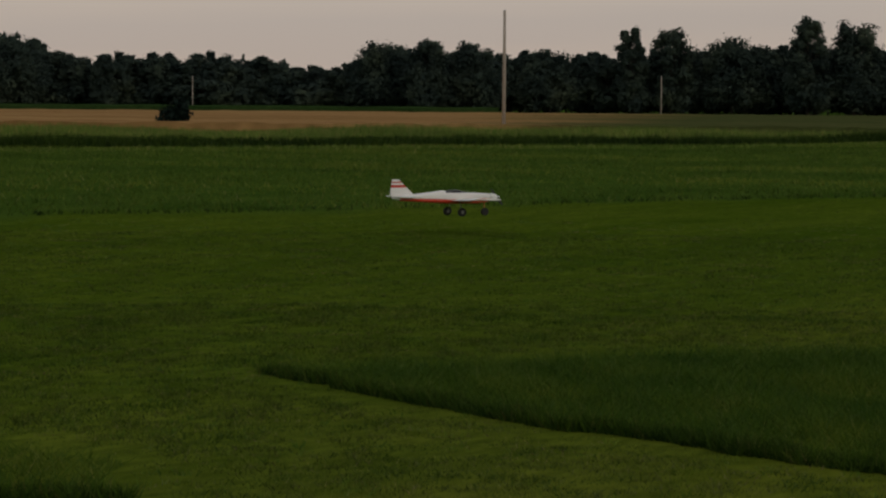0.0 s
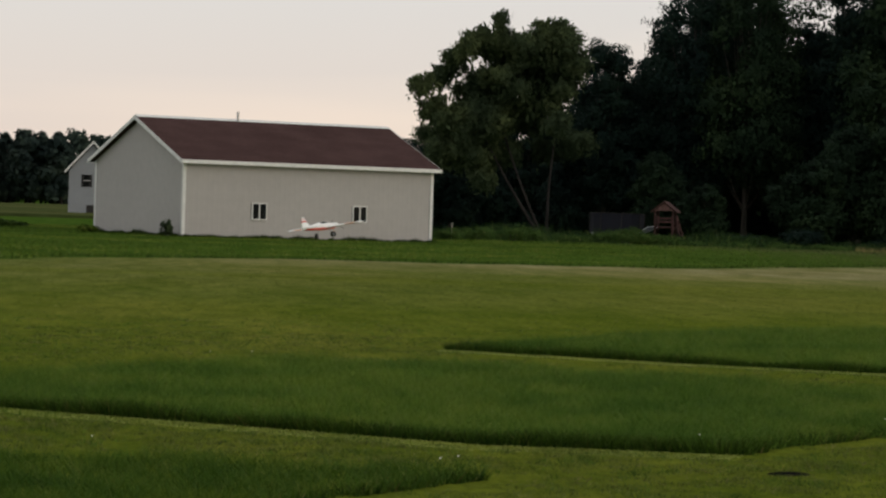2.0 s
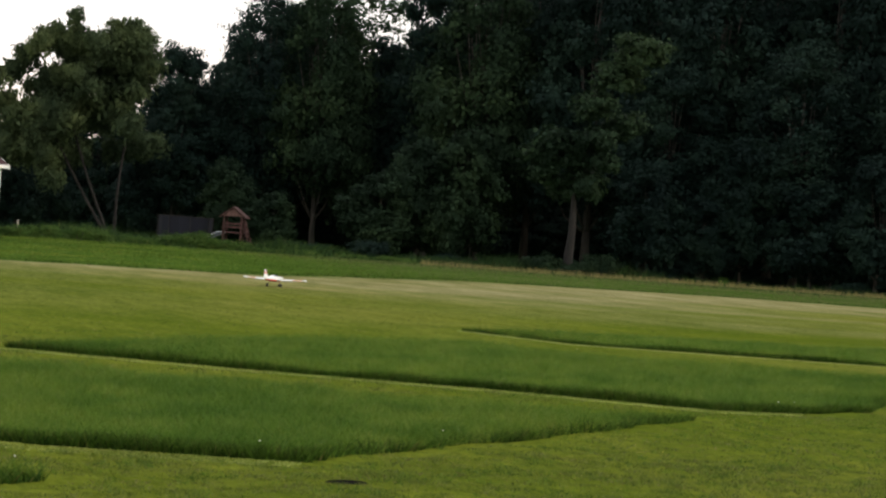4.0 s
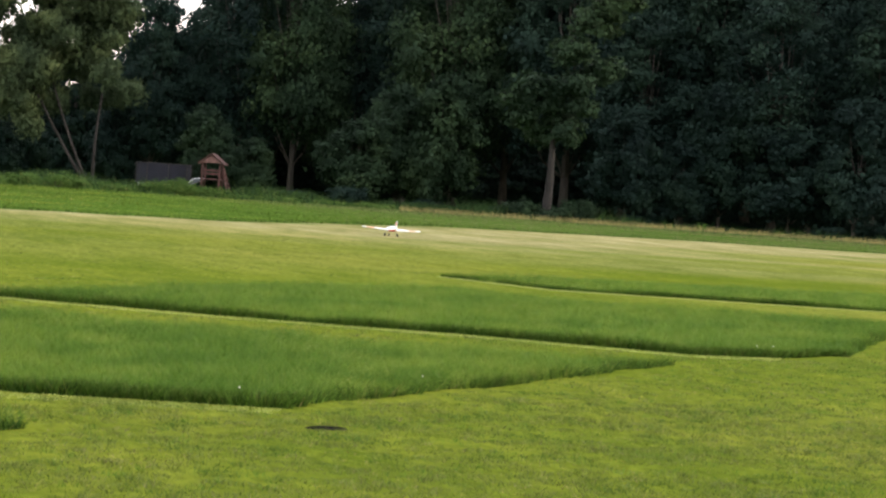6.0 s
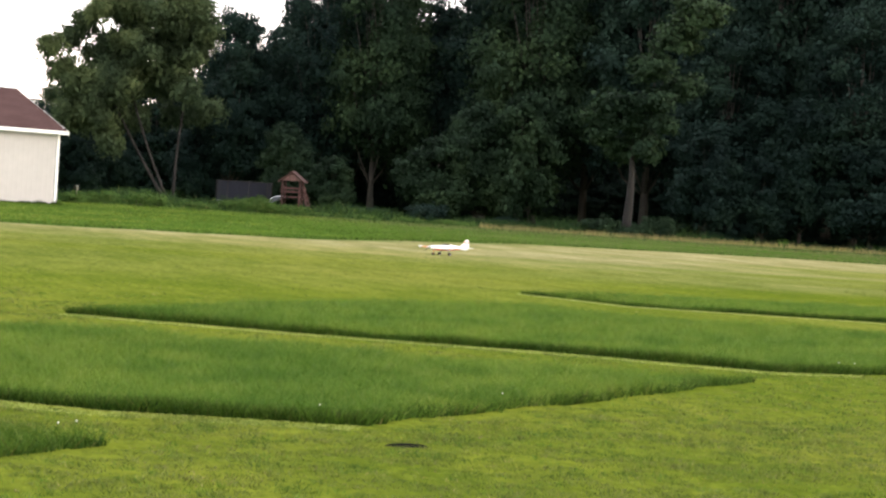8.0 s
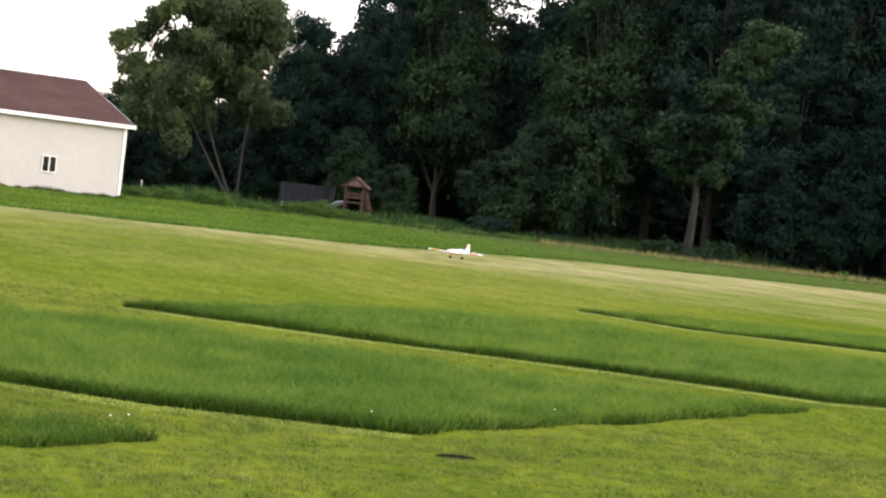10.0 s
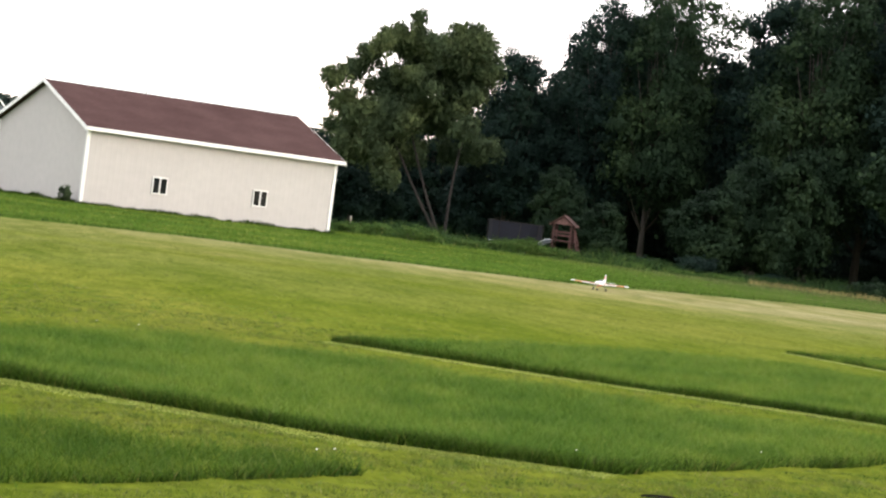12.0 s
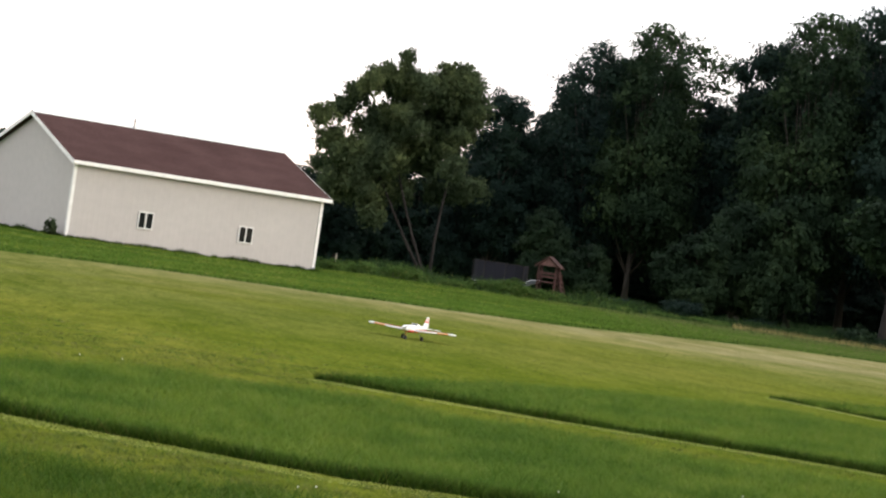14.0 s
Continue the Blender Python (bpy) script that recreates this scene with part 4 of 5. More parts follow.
def build_camper():
    c = thing("camper", by_az(-8.92, 236, -58, 0.35), "white travel trailer with blue stripes parked in the field", "camper")
    # the long side looks to -y; the slide-out bulges from it
    part("body", boxed(-5.0, 0.0, 0.0, 3.3, 0.75, 3.45, 0.12), M_GELCOAT, c)
    part("skirt", boxed(-4.9, -0.05, 0.1, 3.2, 0.42, 0.75, 0.03), M_DARK, c)
    part("air_conditioner", boxed(-2.2, -1.2, 1.0, 2.0, 3.44, 3.78, 0.06), M_GELCOAT, c, "white roof air conditioner")
    for z0, z1 in ((1.45, 1.58), (1.66, 1.71)):
        part("stripe", boxed(-4.9, -0.1, -0.012, 0.0, z0, z1), M_STRIPE, c)
        part("stripe", boxed(0.0, 0.012, 0.1, 3.2, z0, z1), M_STRIPE, c)
    for x in (-4.3, -3.1):
        w = new("window")
        w.parent = c
        w.matrix_local = pose(x, -0.015, 2.35)
        part("window_frame", boxed(-0.42, 0.42, -0.01, 0.01, -0.45, 0.45, 0.004), M_WHITE, w)
        part("pane", boxed(-0.36, 0.36, -0.025, -0.01, -0.39, 0.39), M_GLASS, w)
    part("door", boxed(-1.2, -0.6, -0.02, 0.0, 0.8, 2.8, 0.005), M_GELCOAT, c)
    part("door_window", boxed(-1.05, -0.75, -0.03, -0.018, 1.9, 2.6), M_GLASS, c)
    part("vent_panel", boxed(0.0, 0.02, 1.2, 2.1, 2.75, 2.9), M_STRIPE, c, "narrow dark lettered panel")
    for x in (-3.2, -2.3):
        for y in (0.2, 3.0):
            wh = part("wheel", tube(bmesh.new(), [(x, y - 0.12, 0.36), (x, y + 0.12, 0.36)], [0.36, 0.36], 18), M_TYRE, c)
            part("rim", tube(bmesh.new(), [(x, y - 0.135, 0.36), (x, y + 0.135, 0.36)], [0.18, 0.18], 14), M_STEEL, wh)
    part("spare_wheel", tube(bmesh.new(), [(0.0, 2.7, 1.0), (0.2, 2.7, 1.0)], [0.38, 0.38], 18), M_TYRE, c)
    part("jack_leg", boxed(-4.85, -4.7, 0.3, 0.45, 0.0, 0.5), M_STEEL, c)
    part("jack_leg", boxed(-0.35, -0.2, 0.3, 0.45, 0.0, 0.5), M_STEEL, c)


def build_van():
    v = thing("van", by_az(-7.95, 235.5, 8, 0.3), "white van parked beside the camper, warm light put in its colour", "van")
    bm = bmesh.new()
    prism(bm, [(-0.92, 0.38), (0.92, 0.38), (0.95, 1.0), (0.80, 1.82), (0.55, 1.95), (-0.55, 1.95), (-0.80, 1.82), (-0.95, 1.0)], "y", 0, 4.4)
    bmesh.ops.bevel(bm, geom=list(bm.edges), offset=0.05, segments=2, affect="EDGES")
    part("body", bm, M_WARMWHITE, v)
    part("rear_window", boxed(-0.62, 0.62, -0.015, 0.01, 1.2, 1.7), M_GLASS, v)
    part("bumper", boxed(-0.9, 0.9, -0.1, 0.02, 0.38, 0.58, 0.03), M_STEEL, v)
    for x in (-0.85, 0.7):
        part("tail_lamp", boxed(x, x + 0.15, -0.02, 0.01, 0.75, 1.2, 0.005), M_TAIL, v)
    for x in (-0.85, 0.85):
        for y in (0.8, 3.5):
            part("wheel", cylinder(x - 0.1, x + 0.1, y, 0.33, 0.33), M_TYRE, v)


build_ranch()
build_second_house()
build_camper()
build_van()


def build_pole(az, d, top, r, label):
    m = by_az(az, d)
    h = top / PX * d + EYE - m.translation.z
    p = thing("utility_pole", m, label, "pole")
    part("shaft", tube(bmesh.new(), [(0, 0, -0.5), (0, 0, h * 0.5), (0, 0, h)], [r * 1.15, r, r * 0.75], 12), M_PALEWOOD, p, smooth=True)
    part("cap", tube(bmesh.new(), [(0, 0, h), (0, 0, h + 0.06)], [r * 0.8, r * 0.7], 12), M_STEEL, p)


build_pole(-26.59, 243, 159, 0.16, "tall bare weathered wooden pole in the field")
build_pole(-23.2, 560, 44, 0.11, "thin pale pole before the far trees")
build_pole(-33.3, 560, 40, 0.10, "thin pale pole before the far trees")


# ---- the children's corner by the wood ----
def build_playset():
    p = thing("play_tower", by_az(10.42, 156, -20), "red cedar climbing tower with a gabled roof and slide", "playset")
    t, hw = 2.62, 0.52
    for x in (-hw, hw):
        for y in (-hw, hw):
            part("post", boxed(x - 0.06, x + 0.06, y - 0.06, y + 0.06, -0.1, 2.05, 0.01), M_CEDAR, p)
    part("deck", boxed(-hw, hw, -hw, hw, 1.05, 1.13), M_CEDAR, p)
    for z in (1.35, 1.55):
        part("rail", boxed(-hw, hw, -hw - 0.08, -hw - 0.03, z, z + 0.12), M_CEDAR, p)
        part("rail", boxed(-hw - 0.08, -hw - 0.03, -hw, hw, z, z + 0.12), M_CEDAR, p)
    for s in (-1, 1):
        bm = bmesh.new()
        prism(bm, [(s * 0.78, 1.95), (0, t - 0.06), (0, t), (s * 0.78, 2.02)], "y", -0.75, 0.75)
        part("roof_slope", bm, M_CEDAR, p)
    bm = bmesh.new()
    prism(bm, [(-0.6, 2.05), (0.6, 2.05), (0, 2.5)], "y", -0.62, -0.58)
    part("gable_board", bm, M_PALECEDAR, p, "pale sunburst gable board")
    for y in (-0.5, 0.5):
        part("swing_leg", tube(bmesh.new(), [(1.15, y * 1.6, -0.1), (0.62, y * 0.3, 1.8)], [0.06, 0.06], 8), M_CEDAR, p)
    for k in range(5):
        part("rung", boxed(0.66 + 0.09 * k, 0.74 + 0.09 * k, -0.4, 0.4, 1.5 - 0.3 * k, 1.56 - 0.3 * k), M_CEDAR, p)
    bm = bmesh.new()
    prism(bm, [(-0.5, 1.02), (-0.5, 1.12), (-1.0, 1.05), (-1.9, 0.45), (-2.2, 0.40), (-2.2, 0.32), (-1.85, 0.35)], "y", -0.25, 0.25)
    part("slide", bm, M_SLIDE, p, "grey plastic slide")
    for y in (-0.25, 0.25):
        part("slide_rim", tube(bmesh.new(), [(-0.5, y, 1.13), (-1.0, y, 1.06), (-1.9, y, 0.46), (-2.2, y, 0.41)], [0.018] * 4, 6), M_GELCOAT, p, "white edge of the slide")
    part("slide_support", boxed(-2.1, -2.02, -0.2, 0.2, -0.1, 0.36), M_SLIDE, p)


def build_trampoline():
    t = thing("trampoline", by_az(9.38, 158, 0), "round trampoline with a dark navy safety net", "trampoline")
    r = 1.62
    def ring(radius, z, tube_r, n=28):
        bm = bmesh.new()
        pts = [(radius * math.cos(k * math.tau / n), radius * math.sin(k * math.tau / n), z) for k in range(n + 1)]
        return tube(bm, pts, [tube_r] * (n + 1), 6)
    part("frame_ring", ring(r, 0.62, 0.035), M_STEEL, t)
    part("top_ring", ring(r, 1.84, 0.02), M_DARK, t)
    part("mat", tube(bmesh.new(), [(0, 0, 0.60), (0, 0, 0.62)], [r - 0.2, r - 0.2], 28), M_DARK, t)
    part("pad", ring(r - 0.12, 0.64, 0.09), M_STRIPE, t, "navy padding round the rim")
    n = 8
    for k in range(n):
        a0, a1 = k * math.tau / n, (k + 1) * math.tau / n
        bm = bmesh.new()
        p = [(r * math.cos(a), r * math.sin(a)) for a in (a0, (a0 + a1) / 2, a1)]
        q = [((r - 0.02) * math.cos(a), (r - 0.02) * math.sin(a)) for a in (a1, (a0 + a1) / 2, a0)]
        prism(bm, p + q, "z", 0.55, 1.82)
        part("net_panel", bm, M_NET, t)
        part("pole", tube(bmesh.new(), [((r + 0.05) * math.cos(a0), (r + 0.05) * math.sin(a0), -0.1), ((r + 0.05) * math.cos(a0), (r + 0.05) * math.sin(a0), 1.88)], [0.025, 0.025], 8), M_DARK, t)
    for k in range(4):
        a = k * math.tau / 4 + 3.35
        part("leg", tube(bmesh.new(), [(r * math.cos(a), r * math.sin(a), 0.6), ((r + 0.02) * math.cos(a), (r + 0.02) * math.sin(a), -0.05)], [0.035, 0.035], 8), M_DARK, t)


build_playset()
build_trampoline()


def build_marker(az, d, top):
    m = by_az(az, d)
    h = top / PX * d + EYE - m.translation.z
    p = thing("marker_post", m, "short pale marker post in the weeds", "post", "marker posts")
    part("stake", boxed(-0.032, 0.032, -0.032, 0.032, -0.2, h - 0.03, 0.008), M_PALEWOOD, p)
    part("cap", boxed(-0.04, 0.04, -0.04, 0.04, h - 0.03, h, 0.008), M_WHITE, p)


build_marker(5.82, 124, -30)
build_marker(8.86, 140, -43)


M_LID = two_scale("lid_plastic", (0.008, 0.008, 0.007), (0.015, 0.014, 0.012), 8.0, 60.0, 1.0, 0, 0.1, 0.002, None, 0.4, 0.0)


def build_lid():
    l = thing("valve_lid", pose(3.67, 15.6, -0.004, 2, 0, 12), "dark oval plastic valve lid set in the lawn", "lid")
    l.scale = (1.0, 0.66, 1.0)
    part("rim", tube(bmesh.new(), [(0, 0, -0.05), (0, 0, 0.005), (0, 0, 0.008)], [0.135, 0.135, 0.13], 28), M_LID, l, "worn plastic rim")
    part("cover", tube(bmesh.new(), [(0.01, 0, 0.004), (0.01, 0, 0.010), (0.01, 0, 0.012)], [0.122, 0.122, 0.115], 28), M_LID, l)
    for k in (-1, 1):
        part("bolt", tube(bmesh.new(), [(0.09 * k, 0, 0.010), (0.09 * k, 0, 0.016)], [0.010, 0.009], 8), M_LID, l)


build_lid()


# ---- the model aeroplane ----
def loft(sections, sides=20):
    """A body through sections (y, z centre, half width, half height, squareness)."""
    bm = bmesh.new()
    rings = []
    for y, zc, hw, hh, p in sections:
        ring = []
        for k in range(sides):
            a = k * math.tau / sides
            c, s = math.cos(a), math.sin(a)
            ring.append(bm.verts.new((hw * math.copysign(abs(c) ** p, c), y, zc + hh * math.copysign(abs(s) ** p, s))))
        rings.append(ring)
    for r, q in zip(rings, rings[1:]):
        for k in range(sides):
            bm.faces.new((r[k], r[(k + 1) % sides], q[(k + 1) % sides], q[k]))
    bm.faces.new(rings[0][::-1])
    bm.faces.new(rings[-1])
    bmesh.ops.recalc_face_normals(bm, faces=bm.faces)
    return bm


def foil(bm, stations):
    """A lifting surface through stations (x, leading y, trailing y, z, thickness)."""
    rings = []
    prof = ((0, 0), (0.05, 0.5), (0.3, 1.0), (0.65, 0.62), (1, 0.04), (0.65, -0.30), (0.3, -0.45), (0.05, -0.3))
    for x, le, te, z, th in stations:
        rings.append([bm.verts.new((x, le + (te - le) * u, z + th / 2 * v)) for u, v in prof])
    n = len(prof)
    for r, q in zip(rings, rings[1:]):
        for k in range(n):
            bm.faces.new((r[k], r[(k + 1) % n], q[(k + 1) % n], q[k]))
    bm.faces.new(rings[0][::-1])
    bm.faces.new(rings[-1])
    bmesh.ops.recalc_face_normals(bm, faces=bm.faces)
    return bm


def build_plane():
    ob = thing("model_aeroplane", pose(0, 0, 0), "white and red radio-controlled model aeroplane with a low wing", "model aeroplane")
    white, red = plain("white_film", (0.90, 0.89, 0.87), 0.25, 0, 0.03), plain("red_film", (0.60, 0.045, 0.02), 0.3, 0, 0.08)
    orange, dark = plain("orange_film", (0.60, 0.24, 0.09), 0.3, 0, 0.06), plain("smoked_canopy", (0.02, 0.02, 0.025), 0.12)
    rubber, wire, alu = plain("black_rubber", (0.02, 0.02, 0.02), 0.8), plain("music_wire", (0.25, 0.25, 0.26), 0.35, 0.9), plain("polished_spinner", (0.7, 0.7, 0.7), 0.2, 0.9)
    part("fuselage", loft([(-0.80, 0.335, 0.012, 0.035, 0.7), (-0.62, 0.33, 0.028, 0.05, 0.6), (-0.30, 0.325, 0.05, 0.07, 0.55), (-0.05, 0.32, 0.062, 0.088, 0.5), (0.20, 0.315, 0.064, 0.088, 0.5), (0.42, 0.315, 0.060, 0.075, 0.5), (0.50, 0.315, 0.055, 0.065, 0.6)]), white, ob, smooth=True)
    part("belly", loft([(-0.70, 0.298, 0.024, 0.026, 0.6), (-0.30, 0.278, 0.052, 0.042, 0.55), (0.0, 0.258, 0.066, 0.046, 0.5), (0.30, 0.252, 0.066, 0.040, 0.5), (0.46, 0.262, 0.056, 0.030, 0.6)]), red, ob, "red belly stripe", True)
    cowl = part("cowl", loft([(0.49, 0.315, 0.058, 0.068, 0.6), (0.56, 0.315, 0.056, 0.064, 0.7), (0.60, 0.315, 0.040, 0.045, 0.9)]), white, ob, smooth=True)
    part("spinner", loft([(0.60, 0.315, 0.032, 0.032, 1), (0.63, 0.315, 0.025, 0.025, 1), (0.66, 0.315, 0.006, 0.006, 1)], 14), alu, ob, smooth=True)
    prop = part("propeller", foil(bmesh.new(), [(-0.16, -0.012, 0.012, 0, 0.006), (-0.08, -0.017, 0.017, 0, 0.008), (0.08, -0.017, 0.017, 0, 0.008), (0.16, -0.012, 0.012, 0, 0.006)]), rubber, ob, "black two-bladed propeller")
    part("canopy", loft([(-0.16, 0.395, 0.012, 0.012, 1), (-0.06, 0.405, 0.040, 0.042, 0.9), (0.06, 0.405, 0.046, 0.050, 0.9), (0.18, 0.392, 0.030, 0.022, 1), (0.22, 0.385, 0.008, 0.006, 1)], 16), dark, ob, "smoked canopy", True)
    part("turtle_deck", loft([(-0.55, 0.372, 0.010, 0.010, 1), (-0.30, 0.390, 0.030, 0.024, 0.9), (-0.14, 0.408, 0.040, 0.036, 0.9), (-0.10, 0.408, 0.034, 0.030, 0.9)], 14), white, ob, smooth=True)
    # wing: dihedral, white panels, orange bands, white tips
    dz = lambda x: 0.262 + abs(x) * 0.065
    lead, trail = (lambda x: 0.26 - abs(x) * 0.06), (lambda x: -0.06 + abs(x) * 0.05)
    for s in (-1, 1):
        w = None
        for nm, a, b, mat, lab in (("wing_panel", 0.0, 0.46, white, ""), ("wing_band", 0.46, 0.67, orange, "orange band near the wing tip"), ("wing_tip", 0.67, 0.76, white, "white wing tip")):
            w = part(nm, foil(bmesh.new(), [(s * x, lead(x), trail(x), dz(x), 0.082 - 0.035 * x) for x in (a, (a + b) / 2, b)]), mat, ob, lab, True)
        ail = part("aileron", foil(bmesh.new(), [(s * x, trail(x) + 0.002, trail(x) - 0.045, dz(x), 0.010) for x in (0.16, 0.45, 0.70)]), white, ob)
        part("stripe", foil(bmesh.new(), [(s * x, lead(x) - 0.03, lead(x) - 0.09, dz(x) + 0.030, 0.018) for x in (0.08, 0.3, 0.45)]), red, ob, "red stripe along the wing")
        part("tailplane", foil(bmesh.new(), [(s * x, -0.50 - x * 0.25, -0.70, 0.345, 0.022) for x in (0.0, 0.13, 0.27)]), white, ob)
        part("elevator", foil(bmesh.new(), [(s * x, -0.702, -0.755, 0.345, 0.012) for x in (0.02, 0.15, 0.27)]), white, ob)
        part("gear_leg", tube(bmesh.new(), [(s * 0.10, 0.05, 0.255), (s * 0.17, 0.04, 0.06)], [0.006, 0.006], 8), wire, ob)
        wh = part("wheel", tube(bmesh.new(), [(s * 0.17 - 0.016, 0.04, 0.05), (s * 0.17 + 0.016, 0.04, 0.05)], [0.05, 0.05], 18), rubber, ob)
        part("hub", tube(bmesh.new(), [(s * 0.17 - 0.019, 0.04, 0.05), (s * 0.17 + 0.019, 0.04, 0.05)], [0.02, 0.02], 12), wire, wh)
    fins = []
    for nm, z0, z1, mat in (("fin", 0.35, 0.50, white), ("fin_band", 0.50, 0.545, red), ("fin_panel", 0.545, 0.58, white), ("fin_stripe", 0.58, 0.60, red), ("fin_top", 0.60, 0.64, white)):
        bm = bmesh.new()
        le, te = (lambda z: -0.50 - (z - 0.35) * 0.75), (lambda z: -0.83 + (z - 0.35) * 0.10)
        prism(bm, [(le(z0), z0), (le(z1), z1), (te(z1), z1), (te(z0), z0)], "x", -0.009, 0.009)
        part(nm, bm, mat, ob)
    for o in ob.children:
        if "wheel" not in o.name and "propeller" not in o.name:
            for v in o.data.vertices:
                v.co.z *= 0.68
    prop.matrix_local = pose(0, 0.615, 0.214, 0, 35, 0)
    part("nose_leg", tube(bmesh.new(), [(0, 0.44, 0.17), (0, 0.45, 0.05)], [0.007, 0.006], 8), orange, ob)
    part("nose_wheel", tube(bmesh.new(), [(-0.014, 0.45, 0.045), (0.014, 0.45, 0.045)], [0.045, 0.045], 18), rubber, ob)
    return ob


plane = build_plane()


# seconds, place of the wheels, heading, nose up, lean to the right
FLIGHT = [
    (0.0, -14.41, 27.45, 0.2, 32, 0, 0), (0.1, -13.2, 28.27, 0.133, 31.5, 1, 0), (0.3, -10.63, 29.16, 0.03, 30, 4, -1), (0.5, -8.36, 29.84, 0.02, 29, 6, -3), (0.7, -6.81, 32.58, 0.068, 30, 8, -5),
    (1.0, -4.59, 37.22, 0.35, 31.5, 10, -7), (1.5, -0.87, 43.99, 0.898, 31, 8, -9), (2.0, 2.67, 49.93, 0.868, 30, 4, -9), (2.5, 5.81, 55.1, 0.354, 28.5, 2, -8), (3.0, 8.67, 59.19, -0.03, 28, 0, -2),
    (3.5, 10.3, 58.68, -0.03, 28, 0, 0), (4.0, 12.35, 61.45, -0.03, 28, 0, 0), (4.2, 13.22, 63.13, -0.03, 27, 0, 0), (5.2, 16.05, 66.99, -0.03, 14, 0, 0), (6.0, 17.27, 67.46, -0.03, 6, 0, 2),
    (6.3, 17.17, 66.97, -0.03, 6, 0, 4), (6.5, 16.98, 66.48, -0.03, 2, 0, 5), (6.75, 16.79, 66.28, -0.03, -62, 0, 3), (7.0, 16.16, 64.35, -0.03, -116, 0, 1), (7.5, 15.82, 63.72, -0.03, -122, 0, 0),
    (8.2, 15.6, 63.78, -0.03, -124, 0, 0), (9.2, 15.43, 65.18, -0.03, -134, 0, 0), (10.3, 15.59, 69.31, -0.03, -148, 0, 0), (10.5, 15.45, 69.02, -0.03, -150, 0, 0), (11.0, 14.62, 66.75, -0.03, -152, 0, 0),
    (11.5, 14.87, 70.1, -0.03, -154, 0, 0), (12.0, 13.8, 68.72, -0.03, -160, 0, 0), (12.5, 12.11, 63.83, -0.03, -163, 0, 0), (13.0, 10.45, 60.9, -0.01, -168, 2, 0), (13.5, 7.93, 53.49, 0.037, -172, 3, -11),
    (14.0, 6.07, 44.84, -0.03, -156, 1, -0.5),
]


def motions():
    walk(plane, [(t, pose(x, y, z, 0, 0, -h) @ pose(0, 0, 0, up, 0, 0) @ pose(0, 0, 0, 0, lean, 0)) for t, x, y, z, h, up, lean in FLIGHT])


# ---- fields beyond the lawn ----
def field_sheet(name, az0, az1, r0, r1, rise, mat, label, rough=0.12, steps=(60, 14)):
    """A standing crop seen from afar: an uneven top with a front that comes down to the ground; ripe fades out eastwards."""
    rng = np.random.default_rng(int(r1))
    na, nr = steps
    verts, faces, ripe = [], [], []
    for j in range(nr + 1):
        for i in range(na + 1):
            az = az0 + (az1 - az0) * i / na
            start = max(r0, float(np.interp(az, *zip(*DITCH))) + 7) if az < -11 else r0
            r = start if j == 0 else start + (r1 - start) * ((j - 1) / (nr - 1)) ** 1.6
            a = radians(az)
            x, y = r * math.sin(a), r * math.cos(a)
            lift = -0.05 if j == 0 else rise + rng.uniform(-rough, rough) * rise
            verts.append((x, y, float(land(x, y)) + lift))
            ripe.append(float(smooth((-22.6 - az + 2.5 * noise.noise((x * 0.03, y * 0.02, 5))) / 5)))
    for j in range(nr):
        for i in range(na):
            k = j * (na + 1) + i
            faces.append((k, k + 1, k + na + 2, k + na + 1))
    me = bpy.data.meshes.new(name)
    me.from_pydata(verts, [], faces)
    me.materials.append(mat)
    me.attributes.new("ripe", "FLOAT", "POINT").data.foreach_set("value", ripe)
    return tagged(new(name, me), label, "field", kind="stuff")


def grain_material():
    """Ripe wheat that gives way to pale hay, with streaks along the rows."""
    m, nt, b = material("grain_heads", 0.95)
    b.inputs["Specular IOR Level"].default_value = 0.0
    n1, n2 = noise_node(nt, 0.03, 3.0, (0.5, 1.6, 1)), noise_node(nt, 1.2, 4.0, (0.5, 1.6, 1))
    wheat = ramp_node(nt, n1.outputs[0], [(0.3, (0.27, 0.150, 0.060)), (0.7, (0.42, 0.255, 0.110))])
    hay = ramp_node(nt, n1.outputs[0], [(0.3, (0.050, 0.070, 0.022)), (0.7, (0.098, 0.102, 0.038))])
    g = ramp_node(nt, n2.outputs[0], [(0.3, (0.72,) * 3), (0.7, (1.2,) * 3)])
    at = nt.nodes.new("ShaderNodeAttribute")
    at.attribute_name = "ripe"
    col = mixed(nt, "MIX", at.outputs["Fac"], hay.outputs[0], wheat.outputs[0])
    nt.links.new(mixed(nt, "MULTIPLY", 1.0, col, g.outputs[0]), b.inputs["Base Color"])
    bumped(nt, b, n2.outputs[0], 0.6, 0.1)
    return m


DITCH = ((-41, 80), (-37, 82), (-28, 91), (-21, 99), (-16, 122), (-12, 148), (-10.8, 162))
M_GRAIN = grain_material()
M_CROPTOP = two_scale("crop_leaves", (0.022, 0.05, 0.014), (0.038, 0.07, 0.02), 0.05, 1.5, 0.95, 0, 0.6, 0.2, None, 0.4, 0.0)
field_sheet("wheat_field", -44, -11, 121, 520, 0.5, M_GRAIN, "ripe orange-brown wheat that fades into pale hay", 0.12, (90, 14))
field_sheet("hay_field", -11, 4, 300, 585, 0.35, M_GRAIN, "pale dry hay field before the far trees")
field_sheet("green_crop", -44, -26.7, 525, 596, 1.3, M_CROPTOP, "dark green crop before the far trees", 0.1, (40, 5))


